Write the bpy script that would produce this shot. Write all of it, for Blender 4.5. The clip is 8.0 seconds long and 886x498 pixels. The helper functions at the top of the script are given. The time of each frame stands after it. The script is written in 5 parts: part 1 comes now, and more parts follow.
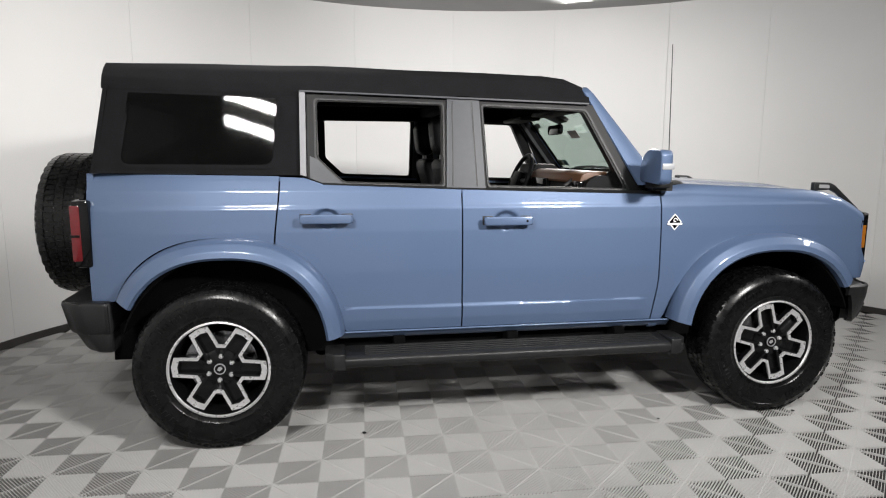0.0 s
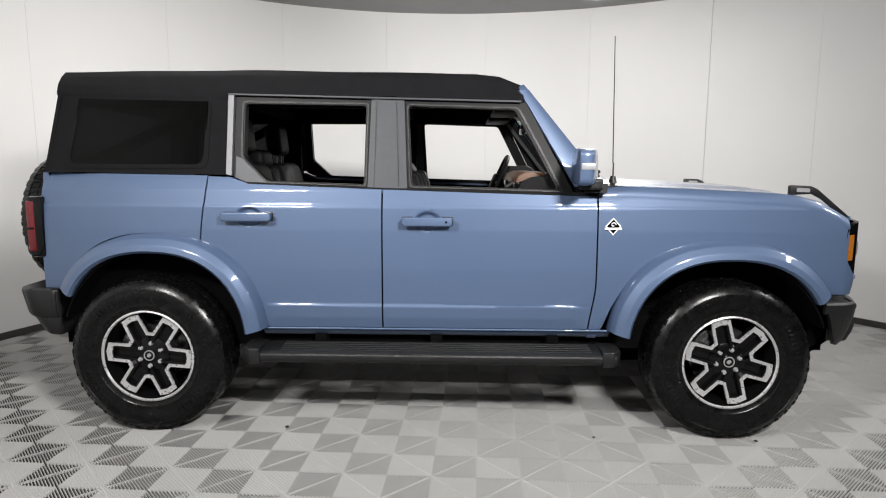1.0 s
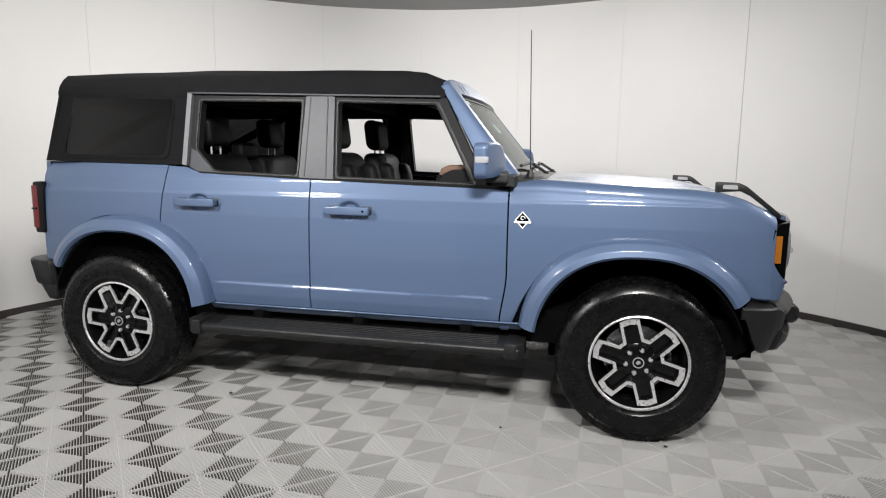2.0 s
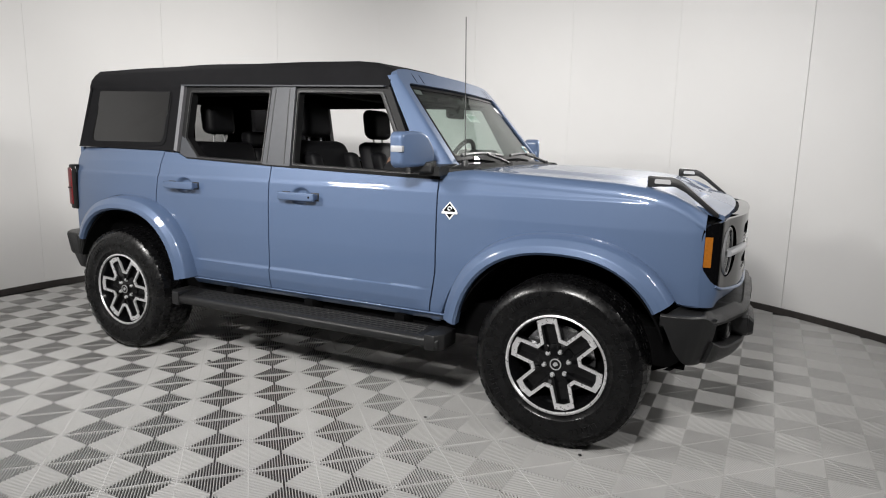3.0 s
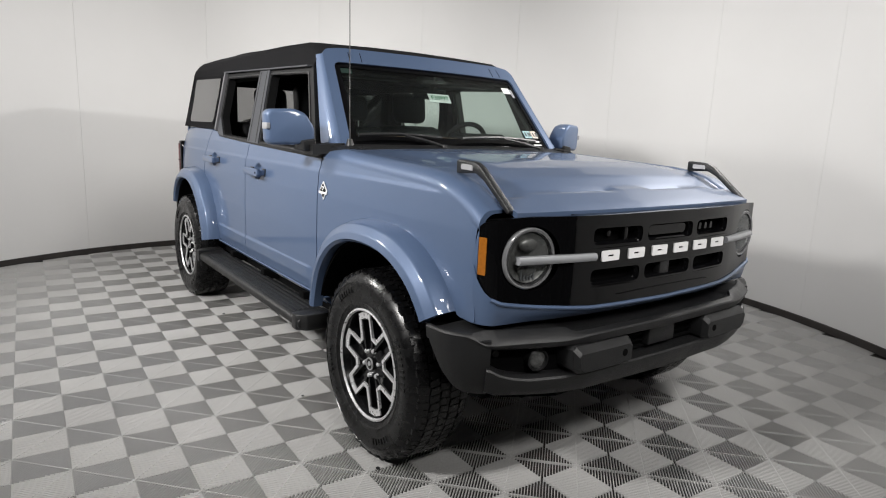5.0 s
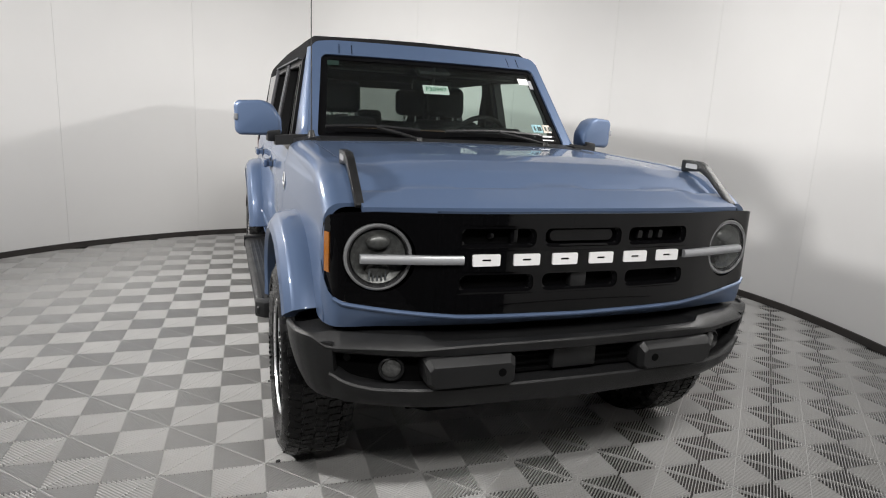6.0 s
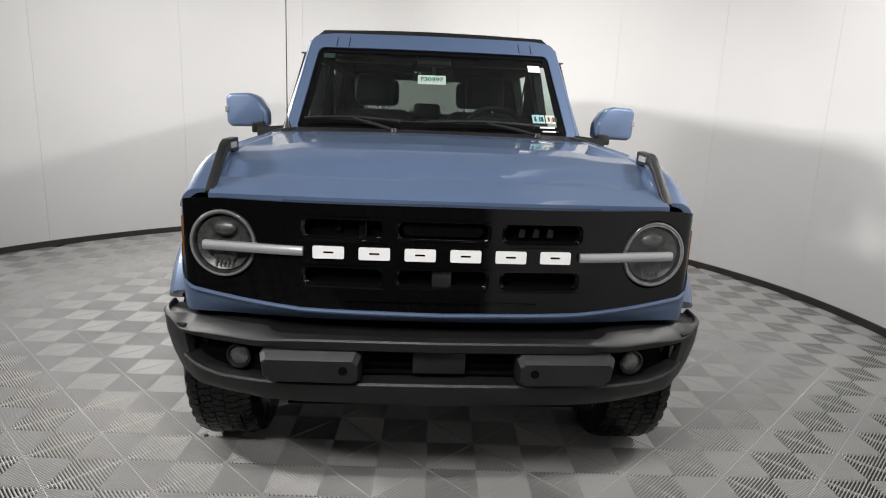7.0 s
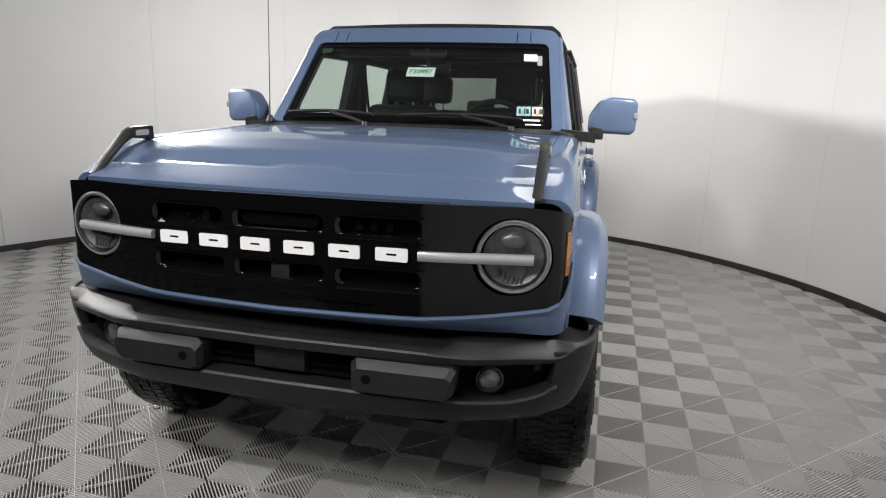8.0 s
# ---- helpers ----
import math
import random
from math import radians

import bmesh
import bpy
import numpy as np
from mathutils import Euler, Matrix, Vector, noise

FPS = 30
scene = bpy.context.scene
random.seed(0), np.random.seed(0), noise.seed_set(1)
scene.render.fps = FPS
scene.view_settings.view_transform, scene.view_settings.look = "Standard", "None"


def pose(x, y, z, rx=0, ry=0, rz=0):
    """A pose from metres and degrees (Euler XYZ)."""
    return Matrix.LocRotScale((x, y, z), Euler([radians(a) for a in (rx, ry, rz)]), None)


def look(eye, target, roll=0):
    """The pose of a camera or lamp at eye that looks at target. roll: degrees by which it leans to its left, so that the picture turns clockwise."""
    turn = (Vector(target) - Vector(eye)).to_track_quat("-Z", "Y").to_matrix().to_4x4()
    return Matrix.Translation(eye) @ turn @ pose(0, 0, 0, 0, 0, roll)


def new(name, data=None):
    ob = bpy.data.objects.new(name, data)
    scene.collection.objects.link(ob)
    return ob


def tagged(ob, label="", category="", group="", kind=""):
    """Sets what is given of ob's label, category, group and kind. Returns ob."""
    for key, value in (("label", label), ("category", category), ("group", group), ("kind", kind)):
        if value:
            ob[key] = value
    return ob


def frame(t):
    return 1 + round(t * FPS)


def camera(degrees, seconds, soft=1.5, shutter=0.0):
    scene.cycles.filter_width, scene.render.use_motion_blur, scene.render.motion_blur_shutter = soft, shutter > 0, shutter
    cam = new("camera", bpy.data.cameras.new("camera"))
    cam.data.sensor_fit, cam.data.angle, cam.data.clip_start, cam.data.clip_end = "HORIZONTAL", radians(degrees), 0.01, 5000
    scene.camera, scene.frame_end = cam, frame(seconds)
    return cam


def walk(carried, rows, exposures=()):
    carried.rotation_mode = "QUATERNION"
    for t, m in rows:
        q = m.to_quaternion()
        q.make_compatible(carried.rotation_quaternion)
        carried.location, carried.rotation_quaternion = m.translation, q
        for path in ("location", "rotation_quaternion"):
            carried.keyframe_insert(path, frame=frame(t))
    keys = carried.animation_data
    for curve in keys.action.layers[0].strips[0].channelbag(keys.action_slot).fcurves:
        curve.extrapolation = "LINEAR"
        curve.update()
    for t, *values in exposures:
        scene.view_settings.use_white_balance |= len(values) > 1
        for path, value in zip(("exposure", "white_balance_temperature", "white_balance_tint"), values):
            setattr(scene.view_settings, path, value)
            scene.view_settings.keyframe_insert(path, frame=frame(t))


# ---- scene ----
cam = camera(71.7, 8.0, soft=1.1)

PATH = [
    (0, (-0.878, -3.9, 1.412), (-0.556, -1.948, 1.119), 0.2),
    (0.5, (-0.385, -3.92, 1.384), (-0.25, -1.945, 1.095), 0.1),
    (1, (0.113, -3.937, 1.38), (0.062, -1.956, 1.108), 0.2),
    (1.5, (0.646, -4.001, 1.378), (0.409, -2.034, 1.102), 0.4),
    (3, (2.17, -3.615, 1.388), (1.318, -1.836, 1.06), 1.3),
    (3.5, (2.629, -3.363, 1.391), (1.578, -1.694, 1.057), 1.6),
    (4, (3.016, -3.0, 1.38), (1.783, -1.464, 1.037), 1.9),
    (4.5, (3.341, -2.596, 1.383), (1.928, -1.228, 1.017), 2.1),
    (6, (3.98, -1.14, 1.388), (2.138, -0.473, 0.987), 2.7),
    (6.5, (4.019, -0.615, 1.391), (2.104, -0.224, 0.967), 2.4),
    (7, (4.067, -0.098, 1.391), (2.116, 0.005, 0.961), 2.2),
    (7.5, (3.979, 0.412, 1.368), (2.035, 0.226, 0.934), 1.8),
    (8, (3.843, 0.875, 1.36), (1.94, 0.438, 0.929), 1.8),
]
walk(cam, [(t, look(e, a, r)) for t, e, a, r in PATH], exposures=[(0, 0.06), (2.5, 0.0), (4.5, -0.05), (6.0, 0.08), (7.0, 0.22), (8.0, 0.26)])

# ---- light and exposure ----
world = bpy.data.worlds.new("room_air")
scene.world = world
world.use_nodes = True
world.node_tree.nodes["Background"].inputs[0].default_value = (0.02, 0.02, 0.02, 1)
world.node_tree.nodes["Background"].inputs[1].default_value = 1.0


def area_lamp(angle, radius, z, power, w, h):
    a = radians(angle)
    eye = (radius * math.cos(a), radius * math.sin(a), z)
    data = bpy.data.lights.new("area_lamp", "AREA")
    data.shape, data.size, data.size_y, data.energy = "RECTANGLE", w, h, power
    data.color = (1.0, 0.978, 0.955)
    ob = new("area_lamp", data)
    ob.matrix_world = look(eye, (0, 0, 0.9))
    return ob


# key lamps round the open side of the studio: three strips in a frame each
for ang, radius, z, power, gap in ((290, 4.4, 2.90, 92, 0.11), (244, 3.85, 2.82, 44, 0.14), (55, 3.12, 2.99, 44, 0.03)):
    for k in (-1, 0, 1):
        area_lamp(ang, radius, z + gap * k, power / 3, 0.6, min(0.05, gap * 0.8)).data.spread = radians(120)
# an added fill lamp under the ceiling, out of view before the car's nose
nose_fill = area_lamp(0, 3.9, 2.94, 19, 0.9, 0.22)
nose_fill.matrix_world = look((4.5, -1.5, 2.88), (2.6, -0.1, 0.5))
nose_fill.data.spread = radians(110)
# and a narrow strip above it
strip_lamp = area_lamp(0, 3.9, 2.96, 8, 1.0, 0.10)
strip_lamp.matrix_world = look((3.95, -0.1, 2.96), (2.05, -0.05, 1.0))
strip_lamp.data.spread = radians(75)
# added fill lamps, out of view: turned away from the car, to brighten the wall behind it
for eye, aim, power, spread in (((-0.7, 0.1, 2.95), (-3.3, 1.0, 1.3), 30, 120), ((0.0, 0.7, 2.95), (0.6, 3.3, 1.3), 25, 120), ((-0.9, -0.3, 2.95), (-2.4, -2.8, 1.3), 31, 115), ((1.0, 0.9, 2.95), (3.1, 2.4, 1.3), 7, 95)):
    lamp = area_lamp(0, 0, 2.95, power, 0.9, 0.5)
    lamp.matrix_world = look(eye, aim)
    lamp.data.spread = radians(spread)

# ---- materials ----


def mat(name, color, rough=0.5, metal=0.0, coat=0.0, noise_scale=0.0, noise_amt=0.0, bump=0.0, bump_scale=200.0, spec=0.5, rough_var=0.0):
    m = bpy.data.materials.new(name)
    m.use_nodes = True
    nt = m.node_tree
    b = nt.nodes["Principled BSDF"]
    b.inputs["Base Color"].default_value = (*color, 1)
    b.inputs["Roughness"].default_value = rough
    b.inputs["Metallic"].default_value = metal
    b.inputs["Coat Weight"].default_value = coat
    b.inputs["Coat Roughness"].default_value = 0.04
    b.inputs["Specular IOR Level"].default_value = spec
    tc = nt.nodes.new("ShaderNodeTexCoord")
    if noise_amt or rough_var:
        n = nt.nodes.new("ShaderNodeTexNoise")
        n.inputs["Scale"].default_value = noise_scale
        n.inputs["Detail"].default_value = 6
        nt.links.new(tc.outputs["Object"], n.inputs["Vector"])
        if noise_amt:
            r = nt.nodes.new("ShaderNodeMapRange")
            r.inputs[1].default_value, r.inputs[2].default_value = 0.3, 0.7
            r.inputs[3].default_value, r.inputs[4].default_value = 1 - noise_amt, 1 + noise_amt
            nt.links.new(n.outputs["Fac"], r.inputs[0])
            mx = nt.nodes.new("ShaderNodeMix")
            mx.data_type, mx.blend_type = "RGBA", "MULTIPLY"
            mx.inputs[0].default_value = 1
            mx.inputs[6].default_value = (*color, 1)
            nt.links.new(r.outputs[0], mx.inputs[7])
            nt.links.new(mx.outputs[2], b.inputs["Base Color"])
        if rough_var:
            r2 = nt.nodes.new("ShaderNodeMapRange")
            r2.inputs[1].default_value, r2.inputs[2].default_value = 0.3, 0.7
            r2.inputs[3].default_value, r2.inputs[4].default_value = max(0.02, rough - rough_var), rough + rough_var
            nt.links.new(n.outputs["Fac"], r2.inputs[0])
            nt.links.new(r2.outputs[0], b.inputs["Roughness"])
    if bump:
        n2 = nt.nodes.new("ShaderNodeTexNoise")
        n2.inputs["Scale"].default_value = bump_scale
        n2.inputs["Detail"].default_value = 4
        nt.links.new(tc.outputs["Object"], n2.inputs["Vector"])
        bp = nt.nodes.new("ShaderNodeBump")
        bp.inputs["Strength"].default_value = bump
        bp.inputs["Distance"].default_value = 0.002
        nt.links.new(n2.outputs["Fac"], bp.inputs["Height"])
        nt.links.new(bp.outputs[0], b.inputs["Normal"])
    return m


def glass(name, color, rough=0.0, gloss=0.6, base=0.03):
    m = bpy.data.materials.new(name)
    m.use_nodes = True
    nt = m.node_tree
    nt.nodes.clear()
    out = nt.nodes.new("ShaderNodeOutputMaterial")
    tr = nt.nodes.new("ShaderNodeBsdfTransparent")
    tr.inputs[0].default_value = (*color, 1)
    gl = nt.nodes.new("ShaderNodeBsdfGlossy")
    gl.inputs["Roughness"].default_value = rough
    lw = nt.nodes.new("ShaderNodeLayerWeight")
    lw.inputs[0].default_value = 0.5
    pw = nt.nodes.new("ShaderNodeMath")
    pw.operation = "POWER"
    pw.inputs[1].default_value = 4.0 if gloss < 0.9 else 2.6
    nt.links.new(lw.outputs["Facing"], pw.inputs[0])
    ma = nt.nodes.new("ShaderNodeMath")
    ma.operation = "MULTIPLY_ADD"
    ma.inputs[1].default_value, ma.inputs[2].default_value = gloss, base
    nt.links.new(pw.outputs[0], ma.inputs[0])
    mx = nt.nodes.new("ShaderNodeMixShader")
    nt.links.new(ma.outputs[0], mx.inputs[0])
    nt.links.new(tr.outputs[0], mx.inputs[1])
    nt.links.new(gl.outputs[0], mx.inputs[2])
    nt.links.new(mx.outputs[0], out.inputs[0])
    return m


M_BLUE = mat("blue_paint", (0.081, 0.122, 0.211), rough=0.46, metal=0.20, coat=0.75, noise_scale=900, noise_amt=0.06, spec=0.32)
M_PLASTIC = mat("textured_black_plastic", (0.012, 0.0122, 0.0128), rough=0.40, noise_scale=9, noise_amt=0.12, bump=0.3, bump_scale=900, rough_var=0.06, spec=0.40)
M_GLOSS = mat("gloss_black", (0.003, 0.003, 0.0034), rough=0.035, spec=0.32)
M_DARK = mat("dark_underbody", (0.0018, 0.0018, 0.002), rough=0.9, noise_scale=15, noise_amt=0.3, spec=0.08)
M_FABRIC = mat("black_canvas", (0.0085, 0.0085, 0.0095), rough=0.92, noise_scale=14, noise_amt=0.12, bump=0.5, bump_scale=1200, spec=0.12)
M_GREY = mat("satin_grey_trim", (0.048, 0.051, 0.058), rough=0.42, noise_scale=30, noise_amt=0.05, bump=0.1, bump_scale=700, spec=0.35)
M_TRIM = mat("grey_pillar_trim", (0.045, 0.047, 0.050), rough=0.6, noise_scale=30, noise_amt=0.06, bump=0.1, bump_scale=500, spec=0.25)
M_RUBBER = mat("tyre_rubber", (0.0032, 0.0032, 0.0035), rough=0.27, noise_scale=25, noise_amt=0.25, bump=0.04, bump_scale=300, rough_var=0.07, spec=0.36)
M_FRAME = mat("black_window_frame", (0.007, 0.007, 0.0075), rough=0.5, noise_scale=20, noise_amt=0.1, spec=0.2)
M_MACH = mat("machined_aluminium", (0.74, 0.74, 0.75), rough=0.30, metal=0.65, noise_scale=60, rough_var=0.05)
M_RIM = mat("black_wheel_paint", (0.004, 0.004, 0.0045), rough=0.2, coat=0.15, spec=0.3)
M_SILVER = mat("bright_trim", (0.42, 0.42, 0.43), rough=0.42, metal=0.5)
M_STRIP = mat("satin_metal_strip", (0.16, 0.16, 0.17), rough=0.5, metal=0.3, noise_scale=30, noise_amt=0.05)
M_WHITE = mat("white_enamel", (0.82, 0.82, 0.82), rough=0.3, noise_scale=40, noise_amt=0.02)
M_AMBER = mat("amber_lens", (0.31, 0.108, 0.014), rough=0.15, coat=0.7, noise_scale=120, noise_amt=0.12)
M_RED = mat("red_lens", (0.11, 0.002, 0.005), rough=0.12, coat=0.8, noise_scale=90, noise_amt=0.15)
M_LEATHER = mat("black_leather", (0.006, 0.006, 0.007), rough=0.55, noise_scale=12, noise_amt=0.15, bump=0.3, bump_scale=350, spec=0.15)
M_BROWN = mat("brown_trim", (0.10, 0.046, 0.022), rough=0.5, noise_scale=20, noise_amt=0.15, bump=0.2, bump_scale=350)
M_CLEAR = glass("clear_glass", (0.74, 0.82, 0.78), base=0.07)
M_TINT = glass("smoked_vinyl", (0.13, 0.13, 0.135), rough=0.03, gloss=1.0, base=0.014)
M_REARPANE = glass("clear_vinyl", (0.55, 0.55, 0.55), rough=0.05)
M_LENS = glass("lamp_lens", (0.75, 0.77, 0.78))
M_REFL = mat("lamp_reflector", (0.30, 0.30, 0.31), rough=0.22, metal=0.9, noise_scale=60, noise_amt=0.3)
M_BOWL = mat("lamp_bowl", (0.22, 0.212, 0.20), rough=0.40, metal=0.6, noise_scale=70, noise_amt=0.35)
M_LIGHTBAR = mat("frosted_light_bar", (0.29, 0.297, 0.31), rough=0.3, coat=0.5, noise_scale=12, noise_amt=0.05)
M_RINGGREY = mat("smoky_lamp_ring", (0.16, 0.163, 0.167), rough=0.2, coat=0.6, noise_scale=80, noise_amt=0.08)
M_FOG = mat("fog_lamp_lens", (0.075, 0.076, 0.075), rough=0.18, coat=0.6, noise_scale=160, noise_amt=0.35)
M_BACKDROP = mat("black_backdrop", (0.012, 0.012, 0.013), rough=0.95, noise_scale=6, noise_amt=0.3, spec=0.1)
M_WALL = mat("white_wall_panel", (0.68, 0.675, 0.668), rough=0.55, noise_scale=1.2, noise_amt=0.02, bump=0.05, bump_scale=60, spec=0.3)
M_CEIL = mat("grey_ceiling", (0.36, 0.355, 0.35), rough=0.8, noise_scale=2, noise_amt=0.05)
M_BASE = mat("dark_skirting", (0.03, 0.026, 0.024), rough=0.6, noise_scale=8, noise_amt=0.25)

# ---- mesh helpers ----


def finish(bm, name, material, parent=None, label="", smooth=40):
    bmesh.ops.recalc_face_normals(bm, faces=bm.faces)
    me = bpy.data.meshes.new(name)
    bm.to_mesh(me)
    bm.free()
    me.materials.append(material)
    for p in me.polygons:
        p.use_smooth = True
    me.set_sharp_from_angle(angle=radians(smooth))
    ob = new(name, me)
    if parent:
        ob.parent = parent
    if label:
        tagged(ob, label)
    return ob


def part(name, bm, material, parent, label="", smooth=40):
    return finish(bm, name, material, parent, label, smooth)


def thing(name, label, category, at=(0, 0, 0), group=""):
    ob = new(name)
    ob.location = at
    return tagged(ob, label, category, group)


def interp(pts, x):
    if x <= pts[0][0]:
        return pts[0][1]
    for (a, p), (b, q) in zip(pts, pts[1:]):
        if x <= b:
            return p + (q - p) * (x - a) / (b - a)
    return pts[-1][1]


def smoothstep(a, b, x):
    t = min(1, max(0, (x - a) / (b - a)))
    return t * t * (3 - 2 * t)


def skin(fn, nu, nv, off, bm=None):
    """A closed sheet: fn(u, v) outside, moved by off (a vector or a function of u, v) inside."""
    bm = bm or bmesh.new()
    o, i = [], []
    for a in range(nu + 1):
        ro, ri = [], []
        for b in range(nv + 1):
            u, v = a / nu, b / nv
            p = Vector(fn(u, v))
            d = Vector(off(u, v)) if callable(off) else Vector(off)
            ro.append(bm.verts.new(p))
            ri.append(bm.verts.new(p + d))
        o.append(ro)
        i.append(ri)
    for a in range(nu):
        for b in range(nv):
            bm.faces.new((o[a][b], o[a + 1][b], o[a + 1][b + 1], o[a][b + 1]))
            bm.faces.new((i[a][b], i[a][b + 1], i[a + 1][b + 1], i[a + 1][b]))
    for a in range(nu):
        for b in (0, nv):
            bm.faces.new((o[a][b], o[a + 1][b], i[a + 1][b], i[a][b]))
    for b in range(nv):
        for a in (0, nu):
            bm.faces.new((o[a][b], o[a][b + 1], i[a][b + 1], i[a][b]))
    return bm


def box(x0, x1, y0, y1, z0, z1, bevel=0.0, bm=None, seg=2):
    bm = bm or bmesh.new()
    r = bmesh.ops.create_cube(bm, size=1, matrix=Matrix.Translation(((x0 + x1) / 2, (y0 + y1) / 2, (z0 + z1) / 2)) @ Matrix.Diagonal((abs(x1 - x0), abs(y1 - y0), abs(z1 - z0), 1)))
    if bevel:
        es = list({e for v in r["verts"] for e in v.link_edges})
        bmesh.ops.bevel(bm, geom=es, offset=bevel, segments=seg, affect="EDGES", profile=0.5)
    return bm


def prism(poly, axis, a, b, bm=None, bevel=0.0, seg=2):
    """A polygon of two coordinates, drawn out along the third axis from a to b."""
    bm = bm or bmesh.new()

    def at(p, w):
        return {"x": (w, p[0], p[1]), "y": (p[0], w, p[1]), "z": (p[0], p[1], w)}[axis]
    va = [bm.verts.new(at(p, a)) for p in poly]
    vb = [bm.verts.new(at(p, b)) for p in poly]
    n = len(poly)
    fs = [bm.faces.new(va), bm.faces.new(vb[::-1])]
    for k in range(n):
        fs.append(bm.faces.new((va[k], vb[k], vb[(k + 1) % n], va[(k + 1) % n])))
    if bevel:
        bmesh.ops.recalc_face_normals(bm, faces=fs)
        bmesh.ops.bevel(bm, geom=list({e for f in fs for e in f.edges}), offset=bevel, segments=seg, affect="EDGES", profile=0.5)
    return bm


def lathe(profile, n=48, bm=None, closed=True, centre=(0, 0, 0)):
    """(radius, y) points turned about the y axis."""
    bm = bm or bmesh.new()
    rows = []
    for k in range(n):
        a = 2 * math.pi * k / n
        rows.append([bm.verts.new((centre[0] + r * math.cos(a), centre[1] + y, centre[2] + r * math.sin(a))) for r, y in profile])
    m = len(profile)
    for k in range(n):
        for j in range(m if closed else m - 1):
            bm.faces.new((rows[k][j], rows[(k + 1) % n][j], rows[(k + 1) % n][(j + 1) % m], rows[k][(j + 1) % m]))
    return bm


def disc(r, y0, y1, n=32, bm=None, centre=(0, 0, 0)):
    return prism([(centre[0] + r * math.cos(2 * math.pi * k / n), centre[2] + r * math.sin(2 * math.pi * k / n)) for k in range(n)], "y", centre[1] + y0, centre[1] + y1, bm)


def tube(pts, r, n=8, bm=None, taper=1.0):
    bm = bm or bmesh.new()
    pts = [Vector(p) for p in pts]
    rings = []
    for k, p in enumerate(pts):
        d = (pts[min(k + 1, len(pts) - 1)] - pts[max(k - 1, 0)]).normalized()
        s = d.cross(Vector((0, 0, 1)))
        if s.length < 1e-3:
            s = d.cross(Vector((1, 0, 0)))
        s.normalize()
        t = s.cross(d)
        rr = r * (1 + (taper - 1) * k / (len(pts) - 1))
        rings.append([bm.verts.new(p + rr * (math.cos(2 * math.pi * j / n) * s + math.sin(2 * math.pi * j / n) * t)) for j in range(n)])
    for a, b in zip(rings, rings[1:]):
        for j in range(n):
            bm.faces.new((a[j], a[(j + 1) % n], b[(j + 1) % n], b[j]))
    bm.faces.new(rings[0][::-1])
    bm.faces.new(rings[-1])
    return bm


def round_poly(poly, r, n=5):
    out = []
    m = len(poly)
    for k in range(m):
        p, a, b = Vector(poly[k]), Vector(poly[k - 1]), Vector(poly[(k + 1) % m])
        da, db = (a - p), (b - p)
        q = min(r, da.length * 0.45, db.length * 0.45)
        p0, p1 = p + da.normalized() * q, p + db.normalized() * q
        for j in range(n + 1):
            t = j / n
            out.append(tuple((1 - t) ** 2 * p0 + 2 * t * (1 - t) * p + t * t * p1))
    return out


def radial(poly, c, ang):
    d = Vector((math.cos(ang), math.sin(ang)))
    best = None
    for k in range(len(poly)):
        a, b = Vector(poly[k]) - c, Vector(poly[(k + 1) % len(poly)]) - c
        e = b - a
        den = d.x * e.y - d.y * e.x
        if abs(den) < 1e-9:
            continue
        t = (a.x * e.y - a.y * e.x) / den
        w = (a.x * d.y - a.y * d.x) / den
        if t > 0 and -1e-6 <= w <= 1 + 1e-6 and (best is None or t < best):
            best = t
    return c + d * (best or 0)


def ring_panel(outer, inner, place, off, bm=None, steps=1):
    """A sheet between two outlines; place((a, b)) gives a point in space, off its thickness."""
    bm = bm or bmesh.new()
    c = sum((Vector(p) for p in inner), Vector((0, 0))) / len(inner)
    angs = sorted({round(math.atan2(*(Vector(p) - c).yx), 5) for p in list(outer) + list(inner)})
    rows = []
    for a in angs:
        o, i = radial(outer, c, a), radial(inner, c, a)
        front = [Vector(place(o.lerp(i, k / steps))) for k in range(steps + 1)]
        rows.append([bm.verts.new(q) for q in front] + [bm.verts.new(q + Vector(off)) for q in front[::-1]])
    n, m = len(rows), 2 * steps + 2
    for k in range(n):
        for j in range(m):
            bm.faces.new((rows[k][j], rows[(k + 1) % n][j], rows[(k + 1) % n][(j + 1) % m], rows[k][(j + 1) % m]))
    return bm


def pillow(poly, layers, place):
    """Outlines of one shape laid over one another: layers of (depth, scale), place(a, b, depth)."""
    bm = bmesh.new()
    c = sum((Vector(p) for p in poly), Vector((0, 0))) / len(poly)
    rings = []
    for depth, scale in layers:
        rings.append([bm.verts.new(place(*(c + (Vector(p) - c) * scale), depth)) for p in poly])
    n = len(poly)
    for a, b in zip(rings, rings[1:]):
        for k in range(n):
            bm.faces.new((a[k], a[(k + 1) % n], b[(k + 1) % n], b[k]))
    bm.faces.new(rings[0])
    bm.faces.new(rings[-1][::-1])
    return bm


def plate(outline, place, off, bm=None):
    bm = bm or bmesh.new()
    a = [bm.verts.new(Vector(place(p))) for p in outline]
    b = [bm.verts.new(Vector(place(p)) + Vector(off)) for p in outline]
    bm.faces.new(a)
    bm.faces.new(b[::-1])
    n = len(a)
    for k in range(n):
        bm.faces.new((a[k], a[(k + 1) % n], b[(k + 1) % n], b[k]))
    return bm


# ---- room ----
WALL_TOP = 3.05


